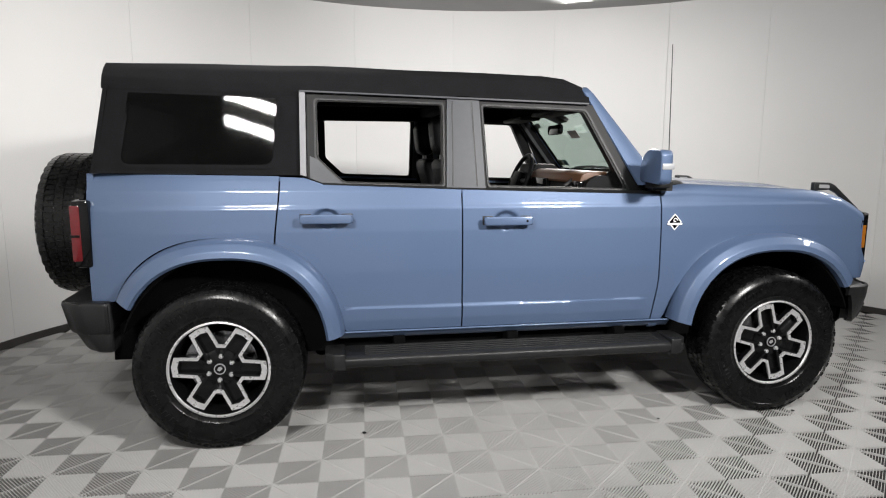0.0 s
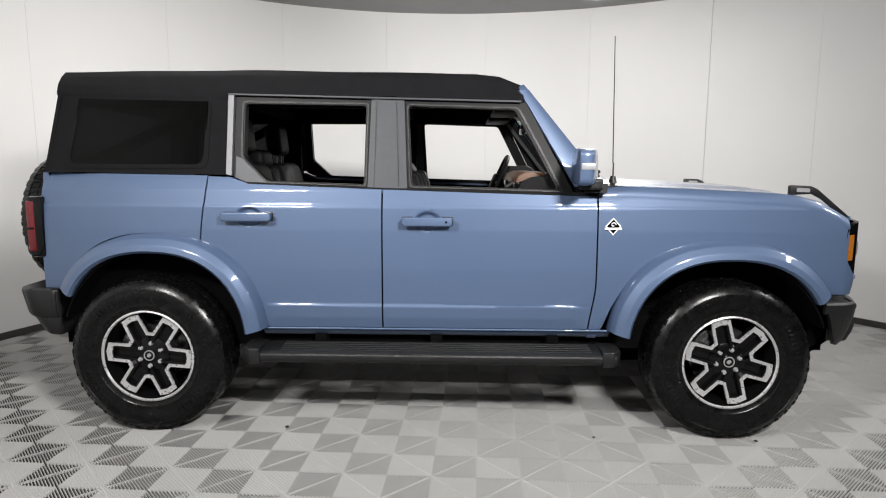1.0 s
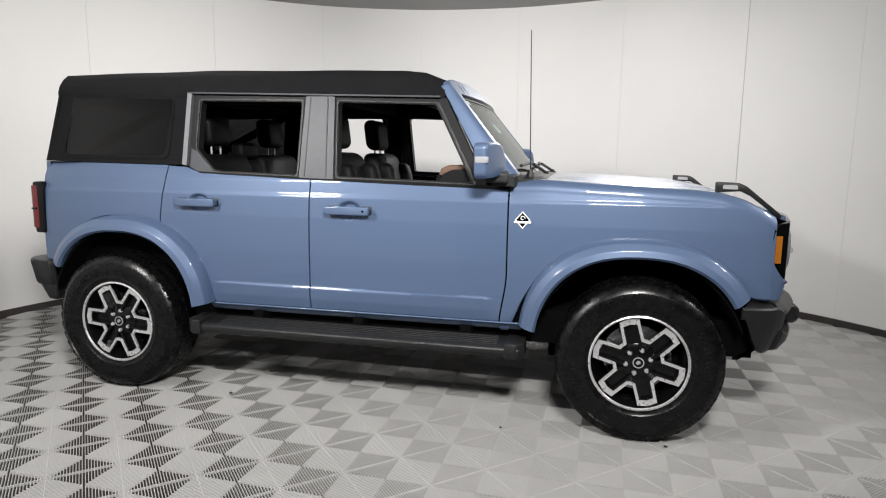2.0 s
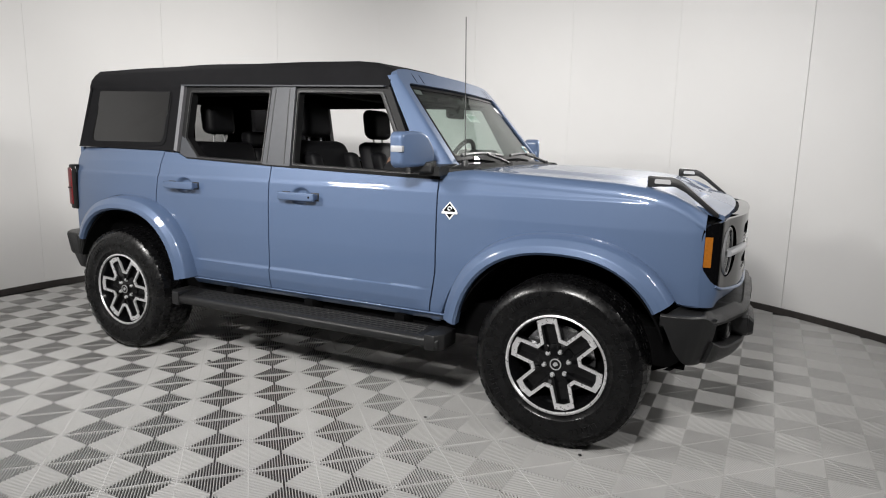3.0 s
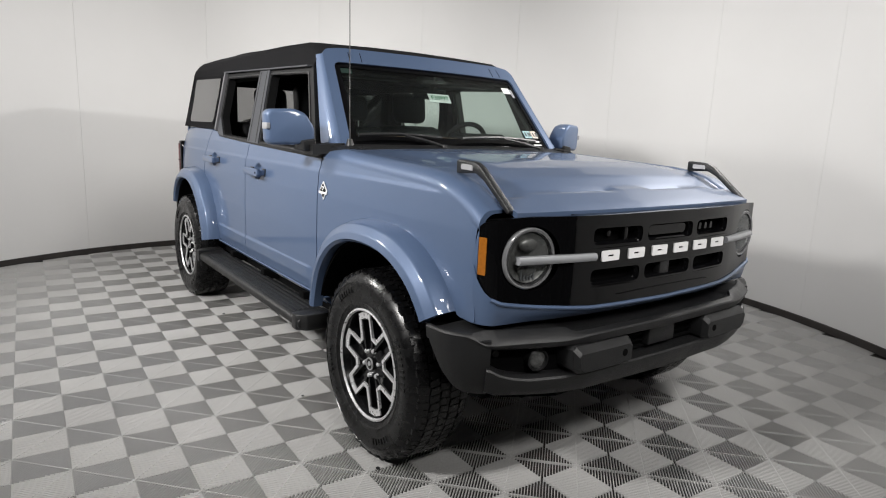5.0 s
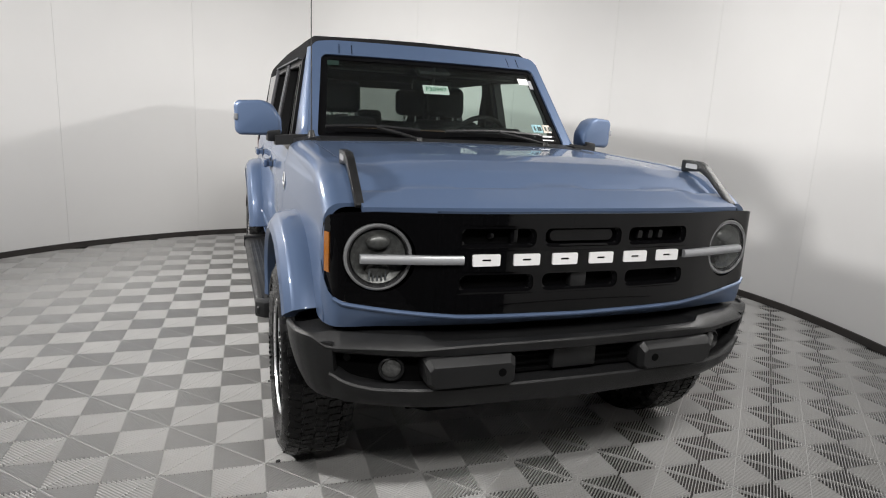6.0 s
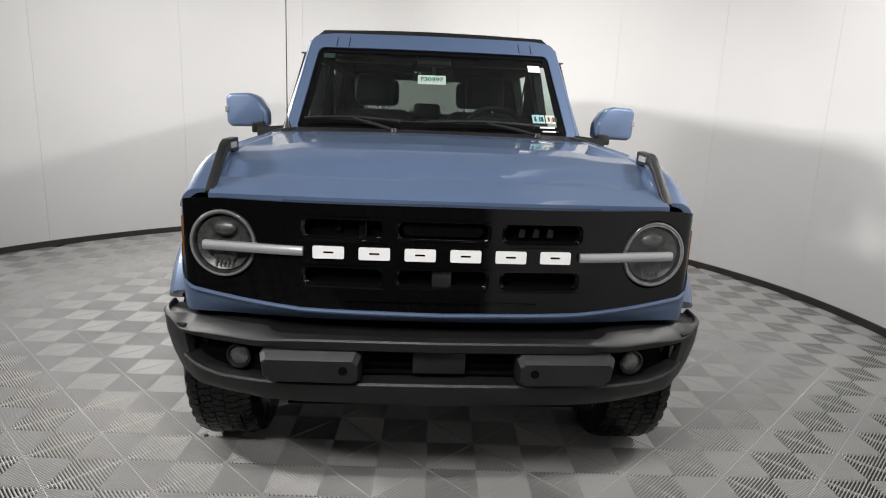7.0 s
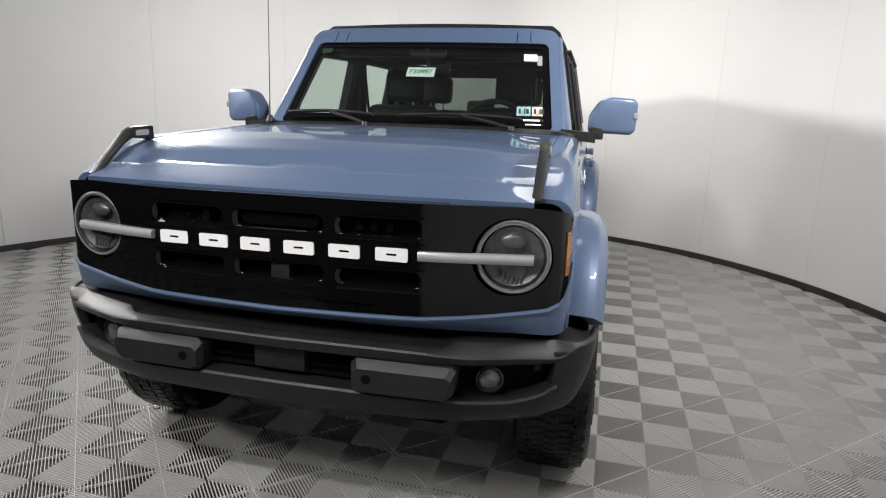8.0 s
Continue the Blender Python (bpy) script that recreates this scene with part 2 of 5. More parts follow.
def wall_radius(t):
    """The studio's outline; its open side, where the lamps stand, reaches further out."""
    deg = math.degrees(t) % 360
    return (1.9 * smoothstep(272, 286, deg) * smoothstep(352, 338, deg) + 3.916 + 0.397 * math.cos(t) - 0.654 * math.sin(t) + 0.087 * math.cos(2 * t) - 0.196 * math.sin(2 * t) - 0.027 * math.cos(3 * t) - 0.036 * math.sin(3 * t))


def ring_wall(z0, z1, thick, proud=0.0, n=240):
    return skin(lambda u, v: ((wall_radius(2 * math.pi * u) - proud) * math.cos(2 * math.pi * u), (wall_radius(2 * math.pi * u) - proud) * math.sin(2 * math.pi * u), z0 + (z1 - z0) * v), n, 1,
                lambda u, v: (thick * math.cos(2 * math.pi * u), thick * math.sin(2 * math.pi * u), 0))


wall = tagged(finish(ring_wall(-0.005, WALL_TOP, 0.12), "wall_round", M_WALL), "curved white panelled studio wall", "wall", kind="structure")
JOINTS = [14, 28.5, 43] + [43 + 219.0 * k / 11 for k in range(1, 12)]
for k, (a0, a1) in enumerate(zip(JOINTS, JOINTS[1:])):
    wide = 0.045 if a0 == 43 else 0.012
    t0, t1 = radians(a0 + wide), radians(a1 - (0.045 if a1 == 43 else 0.012))
    p0, p1 = (Vector((wall_radius(t) * math.cos(t), wall_radius(t) * math.sin(t))) for t in (t0, t1))

    def panel_at(u, v, t0=t0, t1=t1, p0=p0, p1=p1):
        t = t0 + (t1 - t0) * u
        c = Vector((wall_radius(t) * math.cos(t), wall_radius(t) * math.sin(t)))
        q = c * 0.86 + p0.lerp(p1, u) * 0.14
        q -= q.normalized() * 0.008
        return (q.x, q.y, WALL_TOP * v)
    part("wall_panel", skin(panel_at, 8, 1, lambda u, v, t0=t0, t1=t1: (0.006 * math.cos(t0 + (t1 - t0) * u), 0.006 * math.sin(t0 + (t1 - t0) * u), 0)), M_WALL, wall)
# unseen black sheet, added so grille and paint reflect dark and bounce drops
curtain = tagged(finish(skin(lambda u, v: ((wall_radius(radians(268 + 98 * u)) - 0.05 - 0.025 * math.sin(u * 260)) * math.cos(radians(268 + 98 * u)), (wall_radius(radians(268 + 98 * u)) - 0.05 - 0.025 * math.sin(u * 260)) * math.sin(radians(268 + 98 * u)), 0.005 + 3.03 * v), 420, 1, lambda u, v: (0.012 * math.cos(radians(268 + 98 * u)), 0.012 * math.sin(radians(268 + 98 * u)), 0)), "curtain", M_BACKDROP), "unseen black sheet across the open side, added to keep reflections dark", "curtain", kind="structure")
base = tagged(finish(ring_wall(0.0, 0.055, 0.02, proud=0.03), "baseboard", M_BASE), "thin dark skirting at the foot of the wall", "baseboard", kind="structure")
bm = bmesh.new()
bmesh.ops.create_circle(bm, cap_ends=True, radius=6.9, segments=96, matrix=Matrix.Translation((0, 0, WALL_TOP)))
r = bmesh.ops.extrude_face_region(bm, geom=bm.faces[:])
bmesh.ops.translate(bm, vec=(0, 0, 0.1), verts=[v for v in r["geom"] if isinstance(v, bmesh.types.BMVert)])
tagged(finish(bm, "ceiling", M_CEIL), "plain grey ceiling above the studio", "ceiling", kind="structure")

# ---- the car: shape functions ----
SIDE = [(0.48, 0.822), (0.54, 0.851), (0.60, 0.866), (0.660, 0.8715), (0.668, 0.8630), (0.85, 0.866), (1.05, 0.862), (1.165, 0.853), (1.18, 0.846), (1.25, 0.830), (1.30, 0.808), (1.34, 0.788)]


def side_y(x, z):
    y = interp(SIDE, z)
    # the swage line above the sill fades out before the wheel arches
    fade = smoothstep(-0.80, -0.90, x) + smoothstep(0.68, 0.76, x)
    y -= fade * interp([(0.56, 0.0), (0.60, 0.006), (0.660, 0.0090), (0.670, 0.0), (0.70, 0.0)], z)
    if x > 1.5:
        y -= 0.010 * ((x - 1.5) / 0.55) ** 2
    if x < -1.5:
        y -= 0.045 * ((-1.5 - x) / 0.55) ** 2
    return y


def arch(cx, rx, rz, zc, x, n=2.35):
    """The height of a wheel arch over x."""
    d = abs(x - cx) / rx
    return zc if d >= 1 else zc + rz * (1 - d ** n) ** (1 / n)


FRONT_ARCH = (1.455, 0.585, 0.60, 0.41)
REAR_ARCH = (-1.435, 0.565, 0.60, 0.43)
BELT = [(-2.06, 1.335), (-1.17, 1.322), (-1.06, 1.318), (-0.97, 1.288), (-0.27, 1.262), (0.81, 1.232)]
HOODLINE = [(0.79, 1.272), (0.97, 1.280), (1.37, 1.262), (1.70, 1.246), (1.82, 1.232), (1.92, 1.205), (2.0, 1.165), (2.09, 1.108)]


def hood_z(x):
    return interp(HOODLINE, x)


def side_panel(s, x0, x1, zb, zt, nx=24, nz=64, slant=None, t=0.02, cup=None):
    """A body panel of one side (s = -1 the right, 1 the left); cup: where a handle's hollow is pressed in."""
    def fn(u, v):
        x = x0 + (x1 - x0) * u
        lo, hi = zb(x), zt(x)
        z = lo + (hi - lo) * v
        xx = x + (slant(u, z) if slant else 0)
        y = side_y(xx, z)
        if cup:
            r = math.hypot((xx - cup[0]) / 0.068, (z - cup[1]) / 0.050)
            y -= 0.024 * smoothstep(1.0, 0.62, r)
        return (xx, s * y, z)
    return skin(fn, nx, nz, (0, -s * t, 0))


HANDLES = ((-0.045, 1.098), (-0.955, 1.118))
car = thing("off_road_car", "blue four-door off-road car, black soft top, on the tiled floor", "car")

for s in (-1, 1):
    # front door: the front edge leans back towards the sill
    def front_slant(u, z):
        return u * (-0.035 * smoothstep(0.80, 0.50, z))
    part("front_door", side_panel(s, -0.272, 0.806, lambda x: 0.545, lambda x: interp(BELT, x) - 0.004, nx=150, nz=96, slant=front_slant, cup=HANDLES[0]), M_BLUE, car)

    def rear_slant(u, z):
        return (1 - u) * (-0.03 * smoothstep(1.32, 0.95, z))
    part("rear_door", side_panel(s, -1.172, -0.280, lambda x: max(0.545, arch(*REAR_ARCH, x - 0.02)), lambda x: interp(BELT, x) - 0.004, nx=130, nz=96, slant=rear_slant, cup=HANDLES[1]), M_BLUE, car)
    part("quarter_panel", side_panel(s, -2.06, -1.180, lambda x: max(0.73, arch(*REAR_ARCH, x)), lambda x: interp(BELT, x), nx=40, slant=lambda u, z: u * (-0.03 * smoothstep(1.32, 0.95, z))), M_BLUE, car)
    # sill under the doors
    part("sill", skin(lambda u, v: (-0.90 + 1.79 * u, s * (0.800 + 0.058 * v ** 0.6), 0.490 + 0.047 * v), 8, 6, (0, -s * 0.03, 0)), M_BLUE, car)

    part("sill_lip", tube([(-0.885, s * 0.858, 0.5385), (0.0, s * 0.858, 0.5385), (0.875, s * 0.858, 0.5385)], 0.0055, 10), M_BLUE, car)

    # front fender with its rolled shoulder up to the bonnet gap
    def fender(u, v):
        x = 0.814 + (2.060 - 0.814) * u
        top = hood_z(x)
        lo = max(0.50 if x < 1.3 else 0.74, arch(*FRONT_ARCH, x))
        if v < 0.72:
            z = lo + (top - 0.06 - lo) * v / 0.72
            xx = x - (1 - u) * 0.035 * smoothstep(0.80, 0.50, z)
            return (xx, s * (side_y(x, z) - 0.005 * smoothstep(2.03, 2.06, x)), z)
        w = (v - 0.72) / 0.28
        y0 = side_y(x, top - 0.06)
        if w < 0.6:
            a = w / 0.6 * math.pi / 2
            return (x, s * (y0 - 0.055 * (1 - math.cos(a))), top - 0.06 + 0.06 * math.sin(a))
        return (x, s * (y0 - 0.055 - (y0 - 0.055 - 0.745) * (w - 0.6) / 0.4), top + 0.004 * (w - 0.6))
    part("front_fender", skin(fender, 56, 84, (0, -s * 0.018, -0.012)), M_BLUE, car)

    # wheel-arch flares: from the body out to a rounded lip
    for (cx, rx, rz, zc), a0, a1 in ((FRONT_ARCH, 0.742, 0.545), (REAR_ARCH, 0.545, 0.745)):
        def flare(u, v, cx=cx, rx=rx, rz=rz, zc=zc, zf=a0, zr=a1):
            # u runs from the front foot over the top to the rear foot
            def foot(z):
                return math.asin(min(1, (z - zc) / rz)) if z > zc else 0
            t = foot(zf) + (math.pi - foot(zr) - foot(zf)) * u
            n = 2.35
            c, sn = math.cos(t), math.sin(t)
            k = (abs(c) ** n + abs(sn) ** n) ** (-1 / n)
            shrink = interp([(0, 0.0), (0.10, 0.006), (0.25, 0.018), (0.6, 0.052), (0.9, 0.080), (1, 0.092)], v)
            x, z = cx + (rx - shrink) * k * c, zc + (rz - shrink) * k * sn
            out = interp([(0, 0.002), (0.10, 0.042), (0.25, 0.076), (0.6, 0.099), (0.9, 0.106), (1, 0.092)], v)
            body = min(side_y(max(-2.05, min(2.05, x)), max(z, 0.6)), 0.868)
            return (x, s * (body + out), z)
        part("wheel_arch_flare", skin(flare, 60, 20, (0, -s * 0.045, 0)), M_BLUE, car)
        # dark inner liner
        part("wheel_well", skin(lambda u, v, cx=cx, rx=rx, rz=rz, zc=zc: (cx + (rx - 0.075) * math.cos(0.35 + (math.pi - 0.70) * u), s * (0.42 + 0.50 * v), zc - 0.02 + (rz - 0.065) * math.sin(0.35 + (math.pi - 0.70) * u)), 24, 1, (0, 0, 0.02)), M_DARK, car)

# bonnet with a raised middle
def bonnet(u, v):
    y = -0.738 + 1.476 * v
    x = 0.965 + (2.160 - 0.965) * u - 0.035 * (y / 0.74) ** 2 * u
    edge = hood_z(min(x + 0.02, 2.06)) if x < 2.0 else interp([(2.0, 1.165), (2.12, 1.125), (2.17, 1.105)], x)
    dome = 0.012 * smoothstep(0.64, 0.50, abs(y)) * min(1, max(0, (2.15 - x) / 0.5)) * smoothstep(0.95, 1.25, x)
    crown = 0.014 * (1 - (y / 0.74) ** 2)
    return (x, y, edge + dome + crown)


part("bonnet", skin(bonnet, 60, 48, (0, 0, -0.02)), M_BLUE, car)
part("cowl", skin(lambda u, v: (0.80 + 0.19 * u, -0.72 + 1.44 * v, 1.304 - 0.022 * u + 0.012 * (1 - (2 * v - 1) ** 2)), 4, 16, (0, 0, -0.03)), M_PLASTIC, car)

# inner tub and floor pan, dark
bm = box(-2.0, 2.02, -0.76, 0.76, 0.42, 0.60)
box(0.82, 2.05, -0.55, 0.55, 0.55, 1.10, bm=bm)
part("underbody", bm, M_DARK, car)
for s in (-1, 1):
    part("door_trim", skin(lambda u, v: (-1.9 + 2.7 * u, s * 0.765, 0.6 + (interp(BELT, -1.9 + 2.7 * u) - 0.02 - 0.6) * v), 20, 2, (0, -s * 0.05, 0)), M_DARK, car)

# grille face
FACE = [(0, 2.228), (0.30, 2.222), (0.45, 2.208), (0.58, 2.182), (0.70, 2.150), (0.77, 2.135), (0.80, 2.129), (0.818, 2.121), (0.828, 2.108), (0.836, 2.088), (0.845, 2.060), (0.87, 2.0)]


def face_x(y):
    w = 0.018 - 0.016 * smoothstep(0.68, 0.78, abs(y))
    return sum(interp(FACE, abs(abs(y) + w * k)) for k in (-4, -3, -2, -1, 0, 1, 2, 3, 4)) / 9


def face_bottom(y):
    return interp([(0, 0.777), (0.44, 0.783), (0.54, 0.791), (0.64, 0.800), (0.72, 0.810), (0.79, 0.821), (0.812, 0.828), (0.825, 0.837), (0.838, 0.858), (0.848, 0.89)], abs(y))


def face_top(y):
    return interp([(0, 1.115), (0.7, 1.112), (0.79, 1.107), (0.822, 1.102), (0.838, 1.094), (0.848, 1.07)], abs(y))


def face_y(u):
    a = (2 * u - 1)
    return 0.853 * math.copysign(1 - (1 - abs(a)) ** 1.5, a)


def face_band(y0, y1, zb, zt, depth, push=0.0, n=30, m=4):
    return skin(lambda u, v: (face_x(y0 + (y1 - y0) * u) + push, y0 + (y1 - y0) * u, zb(y0 + (y1 - y0) * u) + (zt(y0 + (y1 - y0) * u) - zb(y0 + (y1 - y0) * u)) * v), n, m, (-depth, 0, 0))


grille = part("grille", skin(lambda u, v: (face_x(face_y(u)) - 0.05, face_y(u) * 0.985, face_bottom(face_y(u)) + 0.01 + (face_top(face_y(u)) - 0.02 - face_bottom(face_y(u))) * v), 40, 4, (-0.03, 0, 0)), M_DARK, car, "gloss black grille with slots and white letter blocks")
for zb, zt in ((lambda y: 1.076, face_top), (lambda y: 0.924, lambda y: 0.992), (face_bottom, lambda y: 0.848)):
    part("grille_bar", face_band(-0.5, 0.5, zb, zt, 0.05), M_GLOSS, grille)
for z0, z1, h0, h1 in ((0.992, 1.076, 1.004, 1.066), (0.848, 0.924, 0.856, 0.914)):
    for y0, y1, g0, g1 in ((-0.5, -0.165, -0.438, -0.180), (-0.165, 0.165, -0.148, 0.148), (0.165, 0.5, 0.180, 0.438)):
        mouth = round_poly([(g0, h0), (g1, h0), (g1, h1), (g0, h1)], 0.024)
        throat = round_poly([(g0 + 0.010, h0 + 0.008), (g1 - 0.010, h0 + 0.008), (g1 - 0.010, h1 - 0.006), (g0 + 0.010, h1 - 0.006)], 0.020)
        slot = part("grille_slot", ring_panel([(y0, z0), (y1, z0), (y1, z1), (y0, z1)], mouth, lambda p: (face_x(p[0]), p[0], p[1]), (-0.008, 0, 0), steps=3), M_GLOSS, grille)
        part("slot_throat", ring_panel(mouth, throat, lambda p: (face_x(p[0]) - 0.004 - 0.012 * min(1, min(abs(p[0] - g0), abs(p[0] - g1), abs(p[1] - h0) * 1.25, abs(p[1] - h1) * 1.6) / 0.010), p[0], p[1]), (-0.028, 0, 0), steps=3), M_GLOSS, slot)
        if g0 < 0 < g1 and z0 > 0.95:
            part("camera_panel", pillow(round_poly([(-0.118, 1.020), (0.118, 1.020), (0.128, 1.040), (0.118, 1.058), (-0.118, 1.058), (-0.128, 1.040)], 0.012), [(0.0, 1.0), (0.012, 1.0), (0.016, 0.97)], lambda a, b2, d: (face_x(a) - 0.034 + d, a, b2)), M_GLOSS, slot)
            part("slot_step", prism(round_poly([(-0.105, 1.004), (0.105, 1.004), (0.090, 1.013), (-0.090, 1.013)], 0.003, 2), "x", face_x(0) - 0.03, face_x(0) - 0.004, bevel=0.002), M_GLOSS, slot)
        elif g0 > 0 and z0 > 0.95:
            for yy in (0.245, 0.290, 0.335):
                part("grille_louvre", pillow(round_poly([(yy - 0.014, 1.016), (yy + 0.014, 1.016), (yy + 0.016, 1.052), (yy - 0.008, 1.058)], 0.008), [(0.0, 1.0), (0.014, 0.95), (0.02, 0.7)], lambda a, b2, d: (face_x(a) - 0.046 + d, a, b2)), M_GLOSS, slot)
        elif z0 > 0.95:
            part("grille_divider", box(face_x(-0.27) - 0.046, face_x(-0.27) - 0.020, -0.262, -0.236, 1.008, 1.062, 0.005), M_GLOSS, slot)
            part("grille_peg", lathe([(0.001, -0.004), (0.011, -0.002), (0.014, 0.004), (0.014, 0.02), (0.001, 0.02)], 20, closed=False), M_GLOSS, slot).matrix_basis = Matrix.Translation((face_x(-0.32) - 0.040, -0.325, 1.036)) @ Matrix.Rotation(radians(90), 4, "Z")
        elif g0 < 0 < g1:
            part("radar_block", box(face_x(0) - 0.046, face_x(0) - 0.014, -0.032, 0.030, 0.850, 0.918, 0.005), M_PLASTIC, slot)
for s in (-1, 1):
    ys = [0.498 + 0.350 * (1 - (1 - k / 32) ** 1.4) for k in range(33)]
    rim = [(y, face_bottom(y)) for y in ys] + [(0.850, 0.93), (0.850, 0.99), (0.850, 1.04)] + [(y, face_top(y)) for y in ys[::-1]]
    hole = [(0.690 + 0.113 * math.cos(2 * math.pi * k / 48), 0.968 + 0.113 * math.sin(2 * math.pi * k / 48)) for k in range(48)]
    part("lamp_surround", ring_panel(rim, hole, lambda p: (face_x(p[0]), s * p[0], p[1]), (-0.014, -s * 0.016, 0), steps=8), M_GLOSS, grille)
# ridge added in place of the lens-shaped reflection on the lower band
part("grille_lip", face_band(-0.30, 0.30, lambda y: 0.812, lambda y: 0.818 - 0.006 * (y / 0.30) ** 2, 0.006, push=0.006), M_GLOSS, grille)

# blue strip below the grille
CHIN = [(0.0, 2.231), (0.30, 2.225), (0.45, 2.211), (0.58, 2.186), (0.70, 2.154), (0.77, 2.138), (0.80, 2.129), (0.820, 2.120), (0.834, 2.103), (0.845, 2.080), (0.851, 2.062), (0.8545, 2.040)]


def chin(u, v):
    a = 2 * u - 1
    y = 0.8545 * (1 - (1 - abs(a)) ** 1.7)
    x = sum(interp(CHIN, max(0, min(0.8545, y + d))) for d in (-0.006, 0, 0.006)) / 3
    top = face_bottom(y) - 0.003 if y < 0.848 else 0.89 + 8 * (y - 0.848)
    curl = 1 - math.sin(math.pi / 2 * v)
    z = 0.735 + (top - 0.735) * v
    return (x - 0.042 * curl * (1 - 0.92 * abs(y / 0.8545) ** 5), math.copysign(y - 0.006 * curl * (y / 0.8545) ** 6 + (side_y(2.045, z) + 0.0012 - 0.8545) * smoothstep(0.81, 0.8545, y), a), z)


part("chin_lip", tube([(face_x(y) + 0.003, y, face_bottom(y) - 0.007) for y in [-0.825 + 1.65 * k / 60 for k in range(61)]], 0.0075, 8), M_BLUE, car)
part("chin_strip", skin(chin, 80, 10, (-0.04, 0, 0)), M_BLUE, car)

# windscreen frame
def screen(u, v):
    a = 2 * u - 1
    return Vector((0.865 - 0.415 * v + 0.06 * (1 - a * a), a * (0.752 - 0.078 * v), 1.275 + 0.512 * v))


def flat_screen(p):
    """Metres across and up the windscreen to a point on it."""
    v = p[1] / 0.66
    return screen(0.5 + p[0] / (2 * (0.752 - 0.078 * v)), v)


def dense(poly, step=0.12):
    out = []
    for k, p in enumerate(poly):
        a, b = Vector(p), Vector(poly[(k + 1) % len(poly)])
        n = max(1, int((b - a).length / step))
        out += [tuple(a.lerp(b, j / n)) for j in range(n)]
    return out


frame_part = part("windscreen_frame", ring_panel(dense(round_poly([(-0.752, 0.0), (0.752, 0.0), (0.679, 0.635), (0.650, 0.672), (0.56, 0.686), (-0.56, 0.686), (-0.650, 0.672), (-0.679, 0.635)], 0.03)), dense(round_poly([(-0.700, 0.02), (0.700, 0.02), (0.632, 0.582), (-0.632, 0.582)], 0.04)), flat_screen, (-0.055, 0, -0.02), steps=3), M_BLUE, car)
part("inner_pillar_trim", ring_panel([(-0.742, 0.0), (0.742, 0.0), (0.668, 0.65), (-0.668, 0.65)], round_poly([(-0.690, 0.03), (0.690, 0.03), (0.622, 0.572), (-0.622, 0.572)], 0.04), lambda p: flat_screen(p) + Vector((-0.058, 0, -0.022)), (-0.02, 0, -0.01), steps=2), M_TRIM, frame_part)
part("inner_liner", ring_panel(dense(round_poly([(-0.701, 0.019), (0.701, 0.019), (0.633, 0.583), (-0.633, 0.583)], 0.04)), dense(round_poly([(-0.694, 0.026), (0.694, 0.026), (0.626, 0.576), (-0.626, 0.576)], 0.04)), lambda p: flat_screen(p) + Vector((-0.019, 0, -0.009)), (-0.062, 0, -0.028)), M_FABRIC, frame_part)
screen_glass = part("windscreen", skin(lambda u, v: screen(0.033 + 0.934 * u, 0.025 + 0.865 * v) + Vector((-0.012, 0, -0.006)), 20, 10, (-0.005, 0, -0.003)), M_CLEAR, car, "clear windscreen glass with stickers")
screen_glass.visible_shadow = False
for u0, u1, v0, v1 in ((0.036, 0.0618, 0.03, 0.883), (0.9382, 0.964, 0.03, 0.883), (0.0622, 0.9378, 0.835, 0.883), (0.0622, 0.9378, 0.03, 0.145)):
    part("glass_border", skin(lambda u, v: screen(u0 + (u1 - u0) * u, v0 + (v1 - v0) * v) + Vector((-0.0095, 0, -0.0045)), 12, 4, (-0.001, 0, -0.001)), M_GLOSS, screen_glass)

# soft top
def roof_section(x, v):
    """v from the right lower hem over the roof to the left lower hem."""
    zt = interp([(-1.99, 1.862), (-1.0, 1.872), (0.2, 1.852), (0.32, 1.838), (0.44, 1.79)], x)
    zh = interp([(-1.99, 1.75), (0.44, 1.70)], x)
    pts = [(0.0, -0.715, zh), (0.10, -0.70, zh + 0.04), (0.20, -0.668, zt - 0.03), (0.26, -0.63, zt), (0.38, -0.3, zt + 0.010), (0.5, 0.0, zt + 0.013), (0.62, 0.3, zt + 0.010), (0.74, 0.63, zt), (0.80, 0.668, zt - 0.03), (0.90, 0.70, zh + 0.04), (1.0, 0.715, zh)]
    return interp([(p[0], p[1]) for p in pts], v), interp([(p[0], p[2]) for p in pts], v)


def roof(u, v):
    x = -1.985 + 2.425 * u
    y, z = roof_section(x, v)
    return (x + (0.0 if u > 0 else -0.01 * (1 - z / 1.87)), y, z + 0.0015 * math.sin(x * 9) * math.sin(v * 17))


part("soft_top", skin(roof, 40, 50, (0, 0, -0.018)), M_FABRIC, car, "black canvas soft top")

# ---- wheels ----


